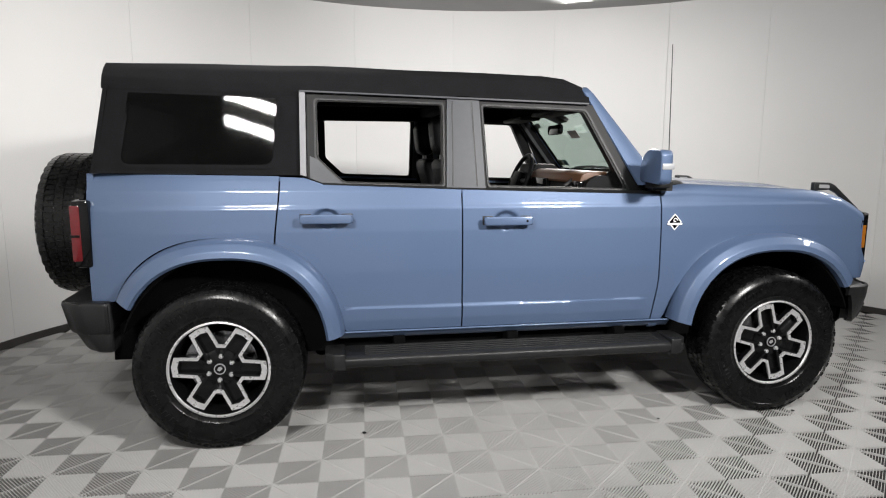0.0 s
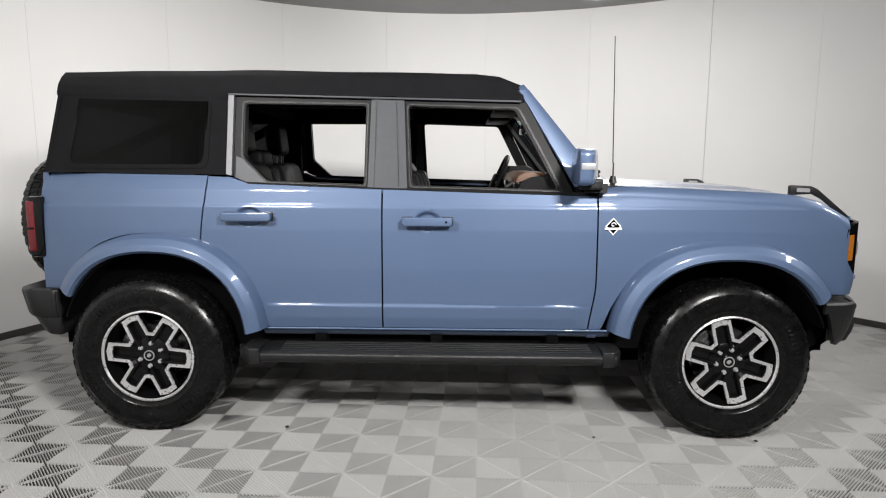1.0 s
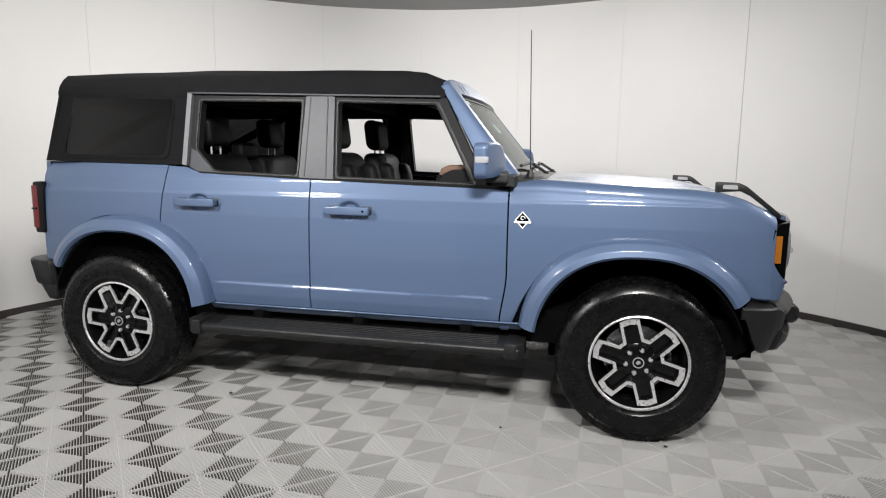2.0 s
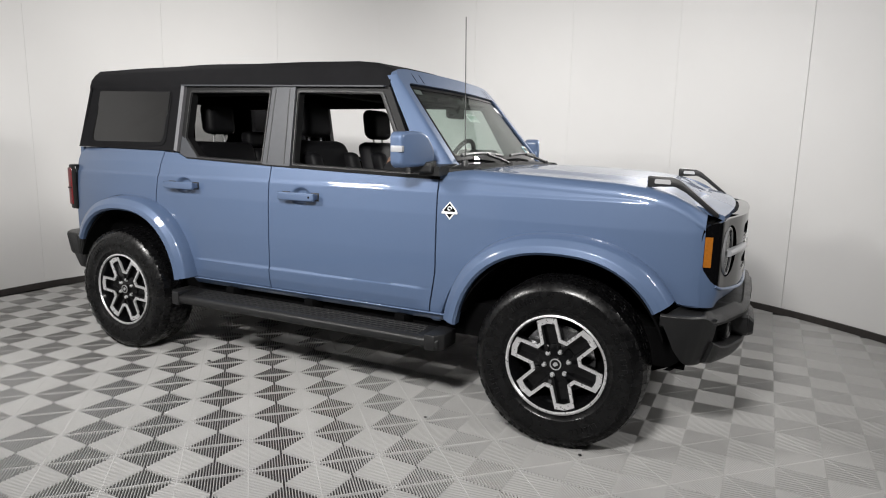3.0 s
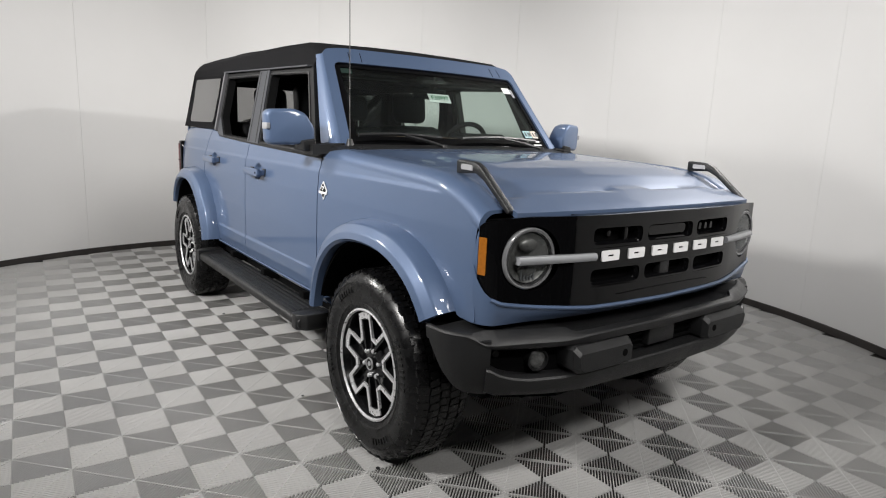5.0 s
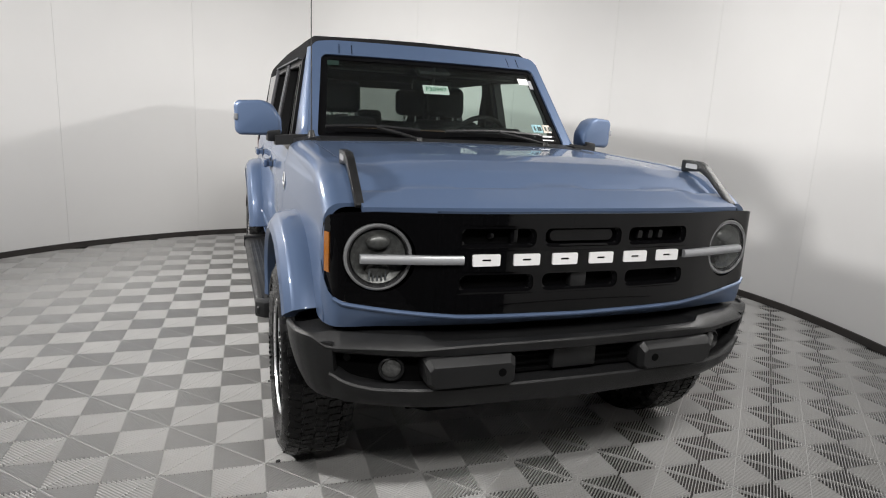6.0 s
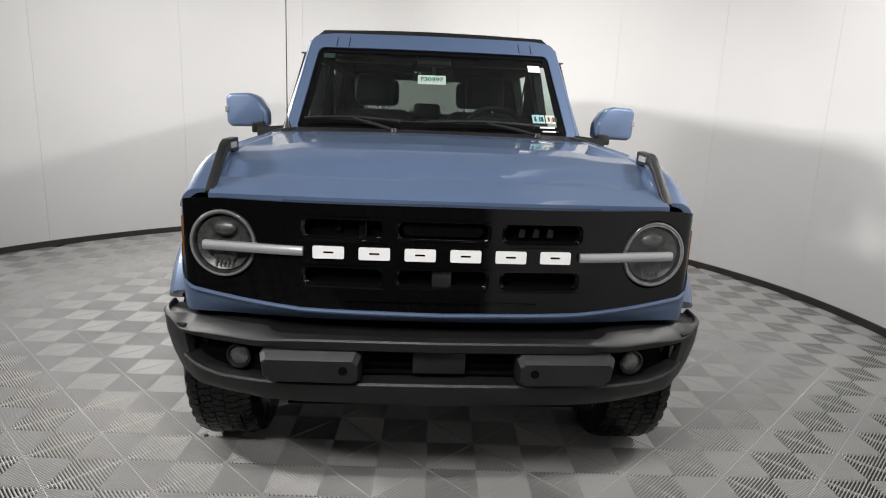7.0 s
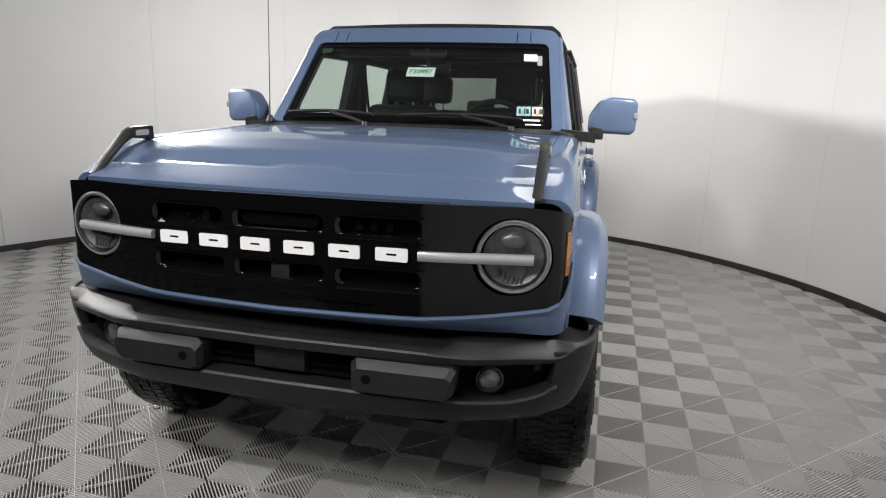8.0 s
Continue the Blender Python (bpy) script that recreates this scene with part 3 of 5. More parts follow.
def make_wheel(name, at, turn, spin, parent):
    """Hub axis along local -y (outer face)."""
    hub = new(name)
    hub.parent = parent
    hub.matrix_basis = Matrix.Translation(at) @ turn @ Matrix.Rotation(spin, 4, "Y")
    R = 0.405
    prof = [(0.236, -0.105), (0.246, -0.120), (0.262, -0.124), (0.266, -0.1275), (0.272, -0.1275), (0.274, -0.127), (0.30, -0.134), (0.335, -0.137), (0.350, -0.134), (0.352, -0.1365), (0.358, -0.1345), (0.372, -0.126), (0.387, -0.115), (0.397, -0.103), (0.400, -0.04), (0.400, 0.04), (0.397, 0.103), (0.385, 0.116), (0.335, 0.137), (0.262, 0.124), (0.236, 0.105)]
    tyre = part("tyre", lathe(prof, 96), M_RUBBER, hub, "black all-terrain tyre")
    bm = bmesh.new()
    n = 80
    for k in range(n):
        for row, (y0, y1, sh) in enumerate(((-0.117, -0.076, 0), (-0.070, -0.026, 0.5), (-0.020, 0.020, 0.0), (0.026, 0.070, 0.5), (0.076, 0.117, 0))):
            w = 0.84 if row in (0, 4) else 0.82
            a0 = 2 * math.pi * (k + sh) / n
            a1 = a0 + 2 * math.pi / n * w
            sk = 0.012 * (1 if row % 2 else -1)
            q = []
            for rr in (0.392, R):
                for a, y in ((a0, y0), (a1, y0 + (0.006 if k % 2 else -0.002)), (a1 + sk, y1), (a0 + sk, y1)):
                    r2 = rr - (0.0125 if abs(y) > 0.11 else 0)
                    q.append(bm.verts.new((r2 * math.cos(a), y, r2 * math.sin(a))))
            bm.faces.new(q[4:8])
            for j in range(4):
                bm.faces.new((q[j], q[(j + 1) % 4], q[4 + (j + 1) % 4], q[4 + j]))
    part("tread", bm, M_RUBBER, tyre)
    # raised marks on the side wall
    bm = bmesh.new()
    for a0, cnt in ((0.3, 9), (2.2, 6), (3.5, 9), (5.3, 6)):
        for k in range(cnt):
            a = a0 + k * 0.075
            m = Matrix.Rotation(-a, 4, "Y") @ Matrix.Translation((0.318, -0.1372, 0))
            bmesh.ops.create_cube(bm, size=1, matrix=m @ Matrix.Diagonal((0.024, 0.006, 0.012, 1)))
    tagged(part("sidewall_print", bm, M_RUBBER, tyre), kind="stuff")
    part("rim_barrel", lathe([(0.236, -0.11), (0.228, -0.112), (0.218, -0.085), (0.205, -0.05), (0.20, 0.09), (0.236, 0.10)], 64), M_RIM, hub)
    part("rim_lip", lathe([(0.240, -0.121), (0.232, -0.124), (0.227, -0.116), (0.236, -0.108)], 96), M_MACH, hub)
    part("brake_disc", disc(0.165, -0.012, 0.0, 40), M_REFL, hub, "grey brake disc")
    caliper = [(r * math.cos(a), r * math.sin(a)) for r, a in [(0.178, 2.25 + 0.09 * k) for k in range(9)] + [(0.105, 2.97 - 0.09 * k) for k in range(9)]]
    part("brake_caliper", prism(caliper, "y", -0.045, -0.008, bevel=0.004), M_REFL, hub, "grey brake caliper")
    part("wheel_back", disc(0.20, 0.03, 0.05, 40), M_DARK, hub)

    # six-spoke face
    zig = []
    for k in range(6):
        c = 2 * math.pi * k / 6
        for r, da in ((0.218, -0.22), (0.223, 0.0), (0.218, 0.22), (0.122, 0.42), (0.122, 0.627)):
            zig.append((r, c + da))
    # black spokes: a star web behind the bright edge
    star_pts = [(r * math.cos(a), r * math.sin(a)) for r, a in zig]
    spokes = bmesh.new()
    for k in range(6):
        c = 2 * math.pi * k / 6
        for da0, da1 in ((-0.22, -0.42), (0.22, 0.42)):
            o0, o1 = (0.221, c + da0), (0.118, c + da1)
            i0, i1 = (0.214, c + da0 * 0.55), (0.09, c + da1 * 0.62)
            q = [(o0[0] * math.cos(o0[1]), o0[0] * math.sin(o0[1])), (o1[0] * math.cos(o1[1]), o1[0] * math.sin(o1[1])),
                 (0.05 * math.cos(o1[1]), 0.05 * math.sin(o1[1])), (i1[0] * math.cos(i1[1]), i1[0] * math.sin(i1[1])), (i0[0] * math.cos(i0[1]), i0[0] * math.sin(i0[1]))]
            prism(q, "y", -0.099, -0.06, spokes)
        # floor of the pocket inside a spoke
        prism([(0.213 * math.cos(c - 0.19), 0.213 * math.sin(c - 0.19)), (0.213 * math.cos(c + 0.19), 0.213 * math.sin(c + 0.19)), (0.06 * math.cos(c + 0.4), 0.06 * math.sin(c + 0.4)), (0.06 * math.cos(c - 0.4), 0.06 * math.sin(c - 0.4))], "y", -0.074, -0.062, spokes)
        # outer bridge of a spoke
        q = [(0.222 * math.cos(c - 0.18), 0.222 * math.sin(c - 0.18)), (0.225 * math.cos(c), 0.225 * math.sin(c)), (0.222 * math.cos(c + 0.18), 0.222 * math.sin(c + 0.18)), (0.19 * math.cos(c + 0.16), 0.19 * math.sin(c + 0.16)), (0.19 * math.cos(c - 0.16), 0.19 * math.sin(c - 0.16))]
        prism(q, "y", -0.099, -0.06, spokes)
    part("spokes", spokes, M_RIM, hub, "gloss black six-spoke wheel")
    # bright machined edge: a ribbon that follows the star
    bm = bmesh.new()
    m = len(zig)
    P = [Vector(p) for p in star_pts]
    off = []
    widths = (0.027, 0.027, 0.0145, 0.0155, 0.0145)
    for k in range(m):
        d0, d1 = (P[k] - P[k - 1]).normalized(), (P[(k + 1) % m] - P[k]).normalized()
        n0, n1 = Vector((-d0.y, d0.x)), Vector((-d1.y, d1.x))
        w0, w1 = widths[(k - 1) % 5], widths[k % 5]
        det = n0.x * n1.y - n0.y * n1.x
        off.append(P[k] + Vector((w0 * n1.y - w1 * n0.y, w1 * n0.x - w0 * n1.x)) / det)
    top = [[bm.verts.new((p.x, y, p.y)) for p in ring] for ring, y in ((P, -0.105), (off, -0.1035), (off, -0.094), (P, -0.094))]
    for k in range(m):
        for j in range(4):
            bm.faces.new((top[j][k], top[j][(k + 1) % m], top[(j + 1) % 4][(k + 1) % m], top[(j + 1) % 4][k]))
    part("machined_edge", bm, M_MACH, hub, "bright machined spoke edges")
    part("hub_plate", lathe([(0.001, -0.088), (0.075, -0.088), (0.092, -0.08), (0.092, -0.02), (0.001, -0.02)], 40, closed=False), M_RIM, hub)
    part("hub_cap", lathe([(0.001, -0.104), (0.024, -0.104), (0.028, -0.100), (0.028, -0.085), (0.001, -0.085)], 32, closed=False), M_RIM, hub)
    part("hub_ring", lathe([(0.0225, -0.1065), (0.0275, -0.1065), (0.0275, -0.102), (0.0225, -0.102)], 32), M_SILVER, hub)
    part("hub_emblem", prism([(-0.012, -0.006), (0.0, -0.012), (0.012, 0.002), (0.004, 0.012), (-0.008, 0.008)], "y", -0.1055, -0.1035), M_SILVER, hub)
    for k in range(6):
        a = 2 * math.pi * (k + 0.5) / 6
        part("wheel_nut", lathe([(0.001, -0.103), (0.007, -0.102), (0.0115, -0.096), (0.0125, -0.084), (0.001, -0.084)], 10, closed=False, centre=(0.060 * math.cos(a), 0, 0.060 * math.sin(a))), M_MACH, hub)
    return hub


for x, spin in ((-1.475, 0.087), (1.475, 0.27)):
    make_wheel("wheel", (x, -0.822, 0.403), Matrix.Identity(4), spin, car)
    make_wheel("wheel", (x, 0.822, 0.403), Matrix.Rotation(math.pi, 4, "Z"), spin + 0.4, car)
make_wheel("spare_wheel", (-2.355, 0.0, 1.03), Matrix.Rotation(-math.pi / 2, 4, "Z"), 0.2, car)

# ---- cabin sides ----


def cab_y(z):
    return 0.800 - (z - 1.30) * 0.205


def belt(x):
    return interp(BELT, x)


QUARTER_OUT = [(-2.035, 1.338), (-1.078, 1.326), (-1.078, 1.745), (-1.975, 1.755)]
QUARTER_WIN = round_poly([(-1.905, 1.378), (-1.205, 1.378), (-1.195, 1.692), (-1.855, 1.708)], 0.05)
REAR_OUT = [(-1.042, 1.316), (-0.968, 1.282), (-0.346, 1.262), (-0.340, 1.715), (-1.042, 1.725)]
REAR_WIN = round_poly([(-0.992, 1.415), (-0.868, 1.296), (-0.372, 1.280), (-0.366, 1.680), (-0.992, 1.690)], 0.02)
FRONT_OUT = [(-0.150, 1.256), (0.700, 1.228), (0.452, 1.695), (-0.172, 1.712)]
FRONT_WIN = round_poly([(-0.128, 1.276), (0.612, 1.256), (0.398, 1.660), (-0.148, 1.678)], 0.02)

for s in (-1, 1):
    def side(p, s=s, lift=0.0):
        return (p[0], s * (cab_y(p[1]) + lift), p[1])
    q = part("soft_side_panel", ring_panel(QUARTER_OUT, QUARTER_WIN, side, (0, -s * 0.02, 0)), M_FABRIC, car, "black canvas rear side panel with a smoked window")
    def pane_at(u, v, s=s):
        x = (-1.915 + 0.72 * u) * (1 - v) + (-1.865 + 0.68 * u) * v
        z = 1.370 + (0.346 - 0.016 * u) * v
        sag = 0.0012 * math.sin(5 * u + 0.6) - 0.0085 * v * v
        return (x, s * (cab_y(z) + 0.002 - sag), z)
    part("smoked_pane", skin(pane_at, 28, 16, (0, -s * 0.002, 0)), M_TINT, q, "smoked see-through vinyl")
    part("window_piping", ring_panel(round_poly([(-1.93, 1.358), (-1.18, 1.358), (-1.17, 1.712), (-1.877, 1.728)], 0.05), QUARTER_WIN, lambda p: side(p, lift=0.0055), (0, -s * 0.0024, 0)), M_FABRIC, q)
    part("pillar_strip", prism([(-1.076, 1.33), (-1.047, 1.322), (-1.047, 1.738), (-1.076, 1.738)], "y", 0, 1), M_STRIP, car, "satin metal strip")
    rear = part("rear_window_frame", ring_panel(REAR_OUT, REAR_WIN, lambda p: side(p, lift=0.004), (0, -s * 0.05, 0)), M_FRAME, car)
    part("window_seal", ring_panel(round_poly([(-1.008, 1.408), (-0.875, 1.284), (-0.358, 1.268), (-0.352, 1.694), (-1.008, 1.704)], 0.02), round_poly([(-0.999, 1.413), (-0.871, 1.291), (-0.366, 1.275), (-0.360, 1.686), (-0.999, 1.696)], 0.02), lambda p: side(p, lift=0.009), (0, -s * 0.004, 0)), M_PLASTIC, rear)
    part("corner_filler", plate([(-1.030, 1.313), (-0.972, 1.290), (-0.872, 1.286), (-0.995, 1.405), (-1.030, 1.42)], lambda p: side(p, lift=0.012), (0, -s * 0.01, 0)), M_GREY, rear, "grey plastic corner filler")
    fr = part("front_window_frame", ring_panel(FRONT_OUT, FRONT_WIN, lambda p: side(p, lift=0.004), (0, -s * 0.05, 0)), M_FRAME, car)
    part("window_seal", ring_panel(round_poly([(-0.138, 1.264), (0.645, 1.243), (0.418, 1.672), (-0.158, 1.69)], 0.02), round_poly([(-0.132, 1.271), (0.628, 1.250), (0.408, 1.665), (-0.152, 1.683)], 0.02), lambda p: side(p, lift=0.009), (0, -s * 0.004, 0)), M_PLASTIC, fr)
    part("pillar_trim", plate([(0.700, 1.235), (0.452, 1.695), (0.425, 1.730), (0.448, 1.735), (0.79, 1.29), (0.79, 1.262)], lambda p: side(p, lift=-0.052), (0, -s * 0.02, 0)), M_FRAME, car)
    def pillar_at(u, v, s=s):
        v *= 0.955
        p1 = screen(0.5 + 0.5 * s, v) + Vector((0.0015, 0, 0.001))
        p0 = Vector((0.706 - 0.300 * v, s * (cab_y(p1.z) - 0.010), p1.z - 0.004))
        c = Vector((p1.x - 0.012, s * (abs(p0.y) - 0.004), p1.z))
        return p0 * (1 - u) ** 2 + c * 2 * u * (1 - u) + p1 * u * u
    part("pillar_skin", skin(pillar_at, 10, 12, (-0.006, -s * 0.008, 0)), M_BLUE, car)
    part("centre_pillar_cover", plate([(-0.352, 1.262), (-0.150, 1.257), (-0.170, 1.712), (-0.338, 1.716)], lambda p: side(p, lift=0.014), (0, -s * 0.07, 0)), M_GREY, car, "satin grey centre pillar cover")
    part("pillar_groove", plate([(-0.322, 1.272), (-0.316, 1.272), (-0.308, 1.702), (-0.314, 1.702)], lambda p: side(p, lift=0.016), (0, -s * 0.002, 0)), M_PLASTIC, car)
    part("pillar_groove", plate([(-0.196, 1.27), (-0.190, 1.27), (-0.206, 1.70), (-0.212, 1.70)], lambda p: side(p, lift=0.016), (0, -s * 0.002, 0)), M_PLASTIC, car)
    part("drip_rail", skin(lambda u, v: (-1.075 + 1.50 * u, s * (cab_y(1.735 - 0.035 * u) + 0.028), 1.733 - 0.037 * u + 0.008 * v), 12, 1, (0, -s * 0.03, 0)), M_GREY, car, "thin grey drip rail")
    part("belt_moulding", skin(lambda u, v: (-0.97 + 1.80 * u, s * (side_y(-0.97 + 1.80 * u, belt(-0.97 + 1.80 * u)) + 0.006 - 0.02 * v), belt(-0.97 + 1.80 * u) - 0.006 + 0.016 * v), 24, 2, (0, -s * 0.03, -0.002)), M_PLASTIC, car)
    part("shoulder_cap", skin(lambda u, v: (-2.05 + 2.86 * u, s * (side_y(-2.05 + 2.86 * u, belt(-2.05 + 2.86 * u)) - 0.002 - 0.05 * v), belt(-2.05 + 2.86 * u) - 0.004), 40, 1, (0, 0, -0.02)), M_BLUE, car)

    # door handles in shallow cups
    for hx, hz in HANDLES:
        y0 = side_y(hx, hz)
        handle = part("door_handle", prism(round_poly([(hx - 0.125, hz - 0.022), (hx + 0.125, hz - 0.022), (hx + 0.128, hz + 0.022), (hx - 0.128, hz + 0.022)], 0.012), "y", s * (y0 + 0.030), s * (y0 + 0.052), bevel=0.006), M_BLUE, car)
        for dx in (-0.10, 0.10):
            part("handle_gasket", box(hx + dx - 0.027, hx + dx + 0.027, s * (y0 - 0.004), s * (y0 + 0.0035), hz - 0.023, hz + 0.023, 0.001), M_PLASTIC, handle)
            part("handle_mount", box(hx + dx - 0.02, hx + dx + 0.02, s * (y0 - 0.004), s * (y0 + 0.040), hz - 0.016, hz + 0.016, 0.004), M_BLUE, handle)
        if hx > -0.5:
            part("handle_sensor", disc(0.006, 0, 0.002, 12, centre=(hx + 0.095, s * (y0 + 0.052) if s > 0 else s * (y0 + 0.054), hz)), M_DARK, handle)

    # fender emblem: a black diamond with a white edge and a wavy white mark
    by = side_y(0.885, 1.075) + 0.002
    em = part("fender_emblem", prism([(0.885, 1.122), (0.925, 1.078), (0.885, 1.032), (0.845, 1.078)], "y", s * by, s * (by + 0.004)), M_WHITE, car, "black and white diamond emblem")
    part("emblem_field", prism([(0.885, 1.114), (0.917, 1.078), (0.885, 1.041), (0.853, 1.078)], "y", s * (by + 0.003), s * (by + 0.0055)), M_GLOSS, em)
    part("emblem_mark", tube([(0.885 + 0.013 * math.cos(a) * (1 - a / 9), s * (by + 0.0055), 1.086 + 0.013 * math.sin(a) * (1 - a / 9)) for a in [0.5 * k for k in range(12)]], 0.003, 6), M_WHITE, em)
    part("emblem_bar", box(0.842, 0.928, s * (by + 0.003), s * (by + 0.007), 1.061, 1.072, 0.001), M_WHITE, em)

    # door mirror
    cap = round_poly([(0.862, 1.292), (0.862, 1.372), (0.905, 1.442), (0.955, 1.462), (1.070, 1.455), (1.088, 1.435), (1.084, 1.305), (1.062, 1.286)], 0.022, 4)
    mc = part("door_mirror", pillow(cap, [(0.668, 0.93), (0.674, 0.975), (0.69, 1.0), (0.775, 1.0), (0.805, 0.975), (0.822, 0.92), (0.828, 0.80)], lambda a, b, d, s=s: (0.668 + 0.76 * (d - 0.668) * (1.08 - 2.6 * (a - 0.87)), s * a, b)), M_BLUE, car, "blue door mirror on a black arm", smooth=60)
    part("mirror_glass", plate(round_poly([(s * 0.905, 1.305), (s * 0.905, 1.385), (s * 0.93, 1.440), (s * 1.065, 1.435), (s * 1.065, 1.305)], 0.02), lambda p: (0.672, p[0], p[1]), (0.004, 0, 0)), M_MACH, mc)
    part("mirror_indicator", prism(round_poly([(0.674, 1.360), (0.738, 1.360), (0.738, 1.390), (0.674, 1.390)], 0.006), "y", s * 1.070, s * 1.0885, bevel=0.002), M_LIGHTBAR, mc)
    part("mirror_base", prism(round_poly([(s * 0.872, 1.262), (s * 0.935, 1.262), (s * 0.935, 1.312), (s * 0.872, 1.322)], 0.01), "x", 0.70, 0.812, bevel=0.005), M_PLASTIC, mc)
    part("mirror_arm", skin(lambda u, v: (0.73 + 0.03 * u + 0.11 * v - 0.01 * u * v, s * (0.90 - 0.16 * u), 1.292 + 0.014 * u), 6, 3, (0, 0, -0.046)), M_PLASTIC, mc)
    part("cowl_corner", skin(lambda u, v: (0.755 + 0.215 * u, s * (0.70 + (0.138 - 0.05 * u) * v), 1.302 - 0.006 * u - 0.018 * v ** 2), 6, 5, (0, 0, -0.03)), M_PLASTIC, car)

    # trail sight bracket at the bonnet's corner
    outer = [(1.800, 1.232), (1.800, 1.284), (1.905, 1.280), (1.940, 1.264), (2.105, 1.128), (2.095, 1.112), (1.962, 1.216), (1.914, 1.240)]
    tr = part("trail_sight", prism(round_poly(outer, 0.008, 2), "y", s * 0.728, s * 0.757, bevel=0.004), M_PLASTIC, car, "black plastic trail sight bracket")
    part("sight_slot", prism(round_poly([(1.830, 1.250), (1.900, 1.248), (1.896, 1.268), (1.832, 1.270)], 0.006, 2), "y", s * 0.7255, s * 0.7595), M_SILVER, tr)

    # headlamp
    hx, hy, hz = 2.140, 0.690, 0.968
    turn = Matrix.Translation((hx, s * hy, hz)) @ Matrix.Rotation(radians(90 + s * 7), 4, "Z")

    def turned(bm):
        bm.transform(turn)
        return bm
    lamp = part("headlamp", turned(lathe([(0.001, 0.035), (0.07, 0.03), (0.092, 0.0), (0.094, -0.012), (0.098, -0.012), (0.098, 0.04), (0.001, 0.045)], 40, closed=False)), M_REFL, car, "round headlamp with a light bar across it")
    part("lamp_ring", turned(lathe([(0.096, -0.006), (0.098, -0.012), (0.103, -0.014), (0.107, -0.011), (0.109, 0.0), (0.096, 0.004)], 56)), M_RINGGREY, lamp, "smoky grey lamp ring")
    part("lamp_bowl", turned(lathe([(0.001, 0.02), (0.05, 0.018), (0.086, -0.002), (0.086, 0.01), (0.001, 0.03)], 40, closed=False)), M_BOWL, lamp)
    for dz in (-0.045, 0.045):
        b = bmesh.new()
        bmesh.ops.create_uvsphere(b, u_segments=16, v_segments=10, radius=0.026, matrix=turn @ Matrix.Translation((0, 0.006, dz)) @ Matrix.Diagonal((1.5, 0.5, 0.9, 1)))
        part("lamp_projector", b, M_BOWL, lamp)
    for k in range(5):
        fin = box(-0.030 + 0.013 * k, -0.024 + 0.013 * k, -0.004, 0.012, -0.078, -0.040, 0.0015)
        part("lamp_fin", turned(fin), M_RINGGREY, lamp)
    lens = part("lamp_lens", turned(lathe([(0.001, -0.014), (0.06, -0.012), (0.0915, -0.008), (0.0915, -0.005), (0.001, -0.010)], 40, closed=False)), M_LENS, lamp)
    lens.visible_shadow = False
    part("light_bar", skin(lambda u, v: (face_x(0.43 + 0.32 * u) + 0.012 + 0.010 * u + 0.006 * math.sin(math.pi * v), s * (0.43 + 0.32 * u), 0.951 + 0.027 * v), 12, 6, (-0.022, 0, 0)), M_LIGHTBAR, lamp, "pale frosted light bar")
    part("marker_lamp", skin(lambda u, v: (2.0625 + 0.029 * u, s * (0.8475 - 0.0095 * u), 0.911 + 0.129 * v), 4, 6, (-0.006, -s * 0.010, 0)), M_AMBER, car, "amber side marker lamp")

    # tail lamp
    tl = part("tail_lamp", box(-2.118, -2.040, s * 0.735, s * 0.832, 0.895, 1.212, 0.014), M_GLOSS, car, "red tail lamp in a black housing")
    part("red_lens", box(-2.125, -2.078, s * 0.745, s * 0.836, 0.925, 1.190, 0.010), M_RED, tl)
    part("lens_divider", box(-2.1275, -2.085, s * 0.75, s * 0.8385, 1.04, 1.052, 0.003), M_GLOSS, tl)

    # running board
    rb = part("running_board", prism([(s * 0.835, 0.466), (s * 0.985, 0.454), (s * 1.004, 0.440), (s * 1.004, 0.410), (s * 0.985, 0.394), (s * 0.835, 0.42)], "x", -0.90, 0.90, bevel=0.008), M_PLASTIC, car, "ribbed black running board")
    for k in range(5):
        y = 0.862 + 0.026 * k
        part("tread_rib", box(-0.78, 0.78, s * (y - 0.006), s * (y + 0.006), 0.44, 0.4685 - 0.0021 * k, 0.002), M_PLASTIC, rb)
    for x in (-0.90, 0.90):
        part("end_cap", prism([(x - 0.075, s * 0.83), (x + 0.022, s * 0.83), (x + 0.022, s * (1.008 if x < 0 else 0.965)), (x - (0.02 if x > 0 else -0.022), s * 1.008), (x - (0.04 if x > 0 else 0.03), s * 1.008), (x - 0.075, s * (1.008 if x > 0 else 0.965))], "z", 0.390, 0.470, bevel=0.006), M_PLASTIC, rb)
    for x in (-0.6, 0.0, 0.6):
        part("board_bracket", box(x - 0.03, x + 0.03, s * 0.72, s * 0.86, 0.44, 0.505, 0.004), M_DARK, rb)


# bright strips stand at the cabin's side
strips = [o for o in car.children if o.name.startswith("pillar_strip")]
for ob, s in zip(strips, (-1, 1)):
    for v in ob.data.vertices:
        v.co.y = s * (cab_y(v.co.z) + (0.024 if v.co.y > 0.5 else -0.01))

# rear wall of the soft top
BACK_OUT = [(-0.79, 1.34), (0.79, 1.34), (0.715, 1.755), (-0.715, 1.755)]
BACK_WIN = round_poly([(-0.60, 1.39), (0.60, 1.39), (0.56, 1.69), (-0.56, 1.69)], 0.06)


def back(p):
    return (-2.035 + (p[1] - 1.338) * 0.144, p[0], p[1])


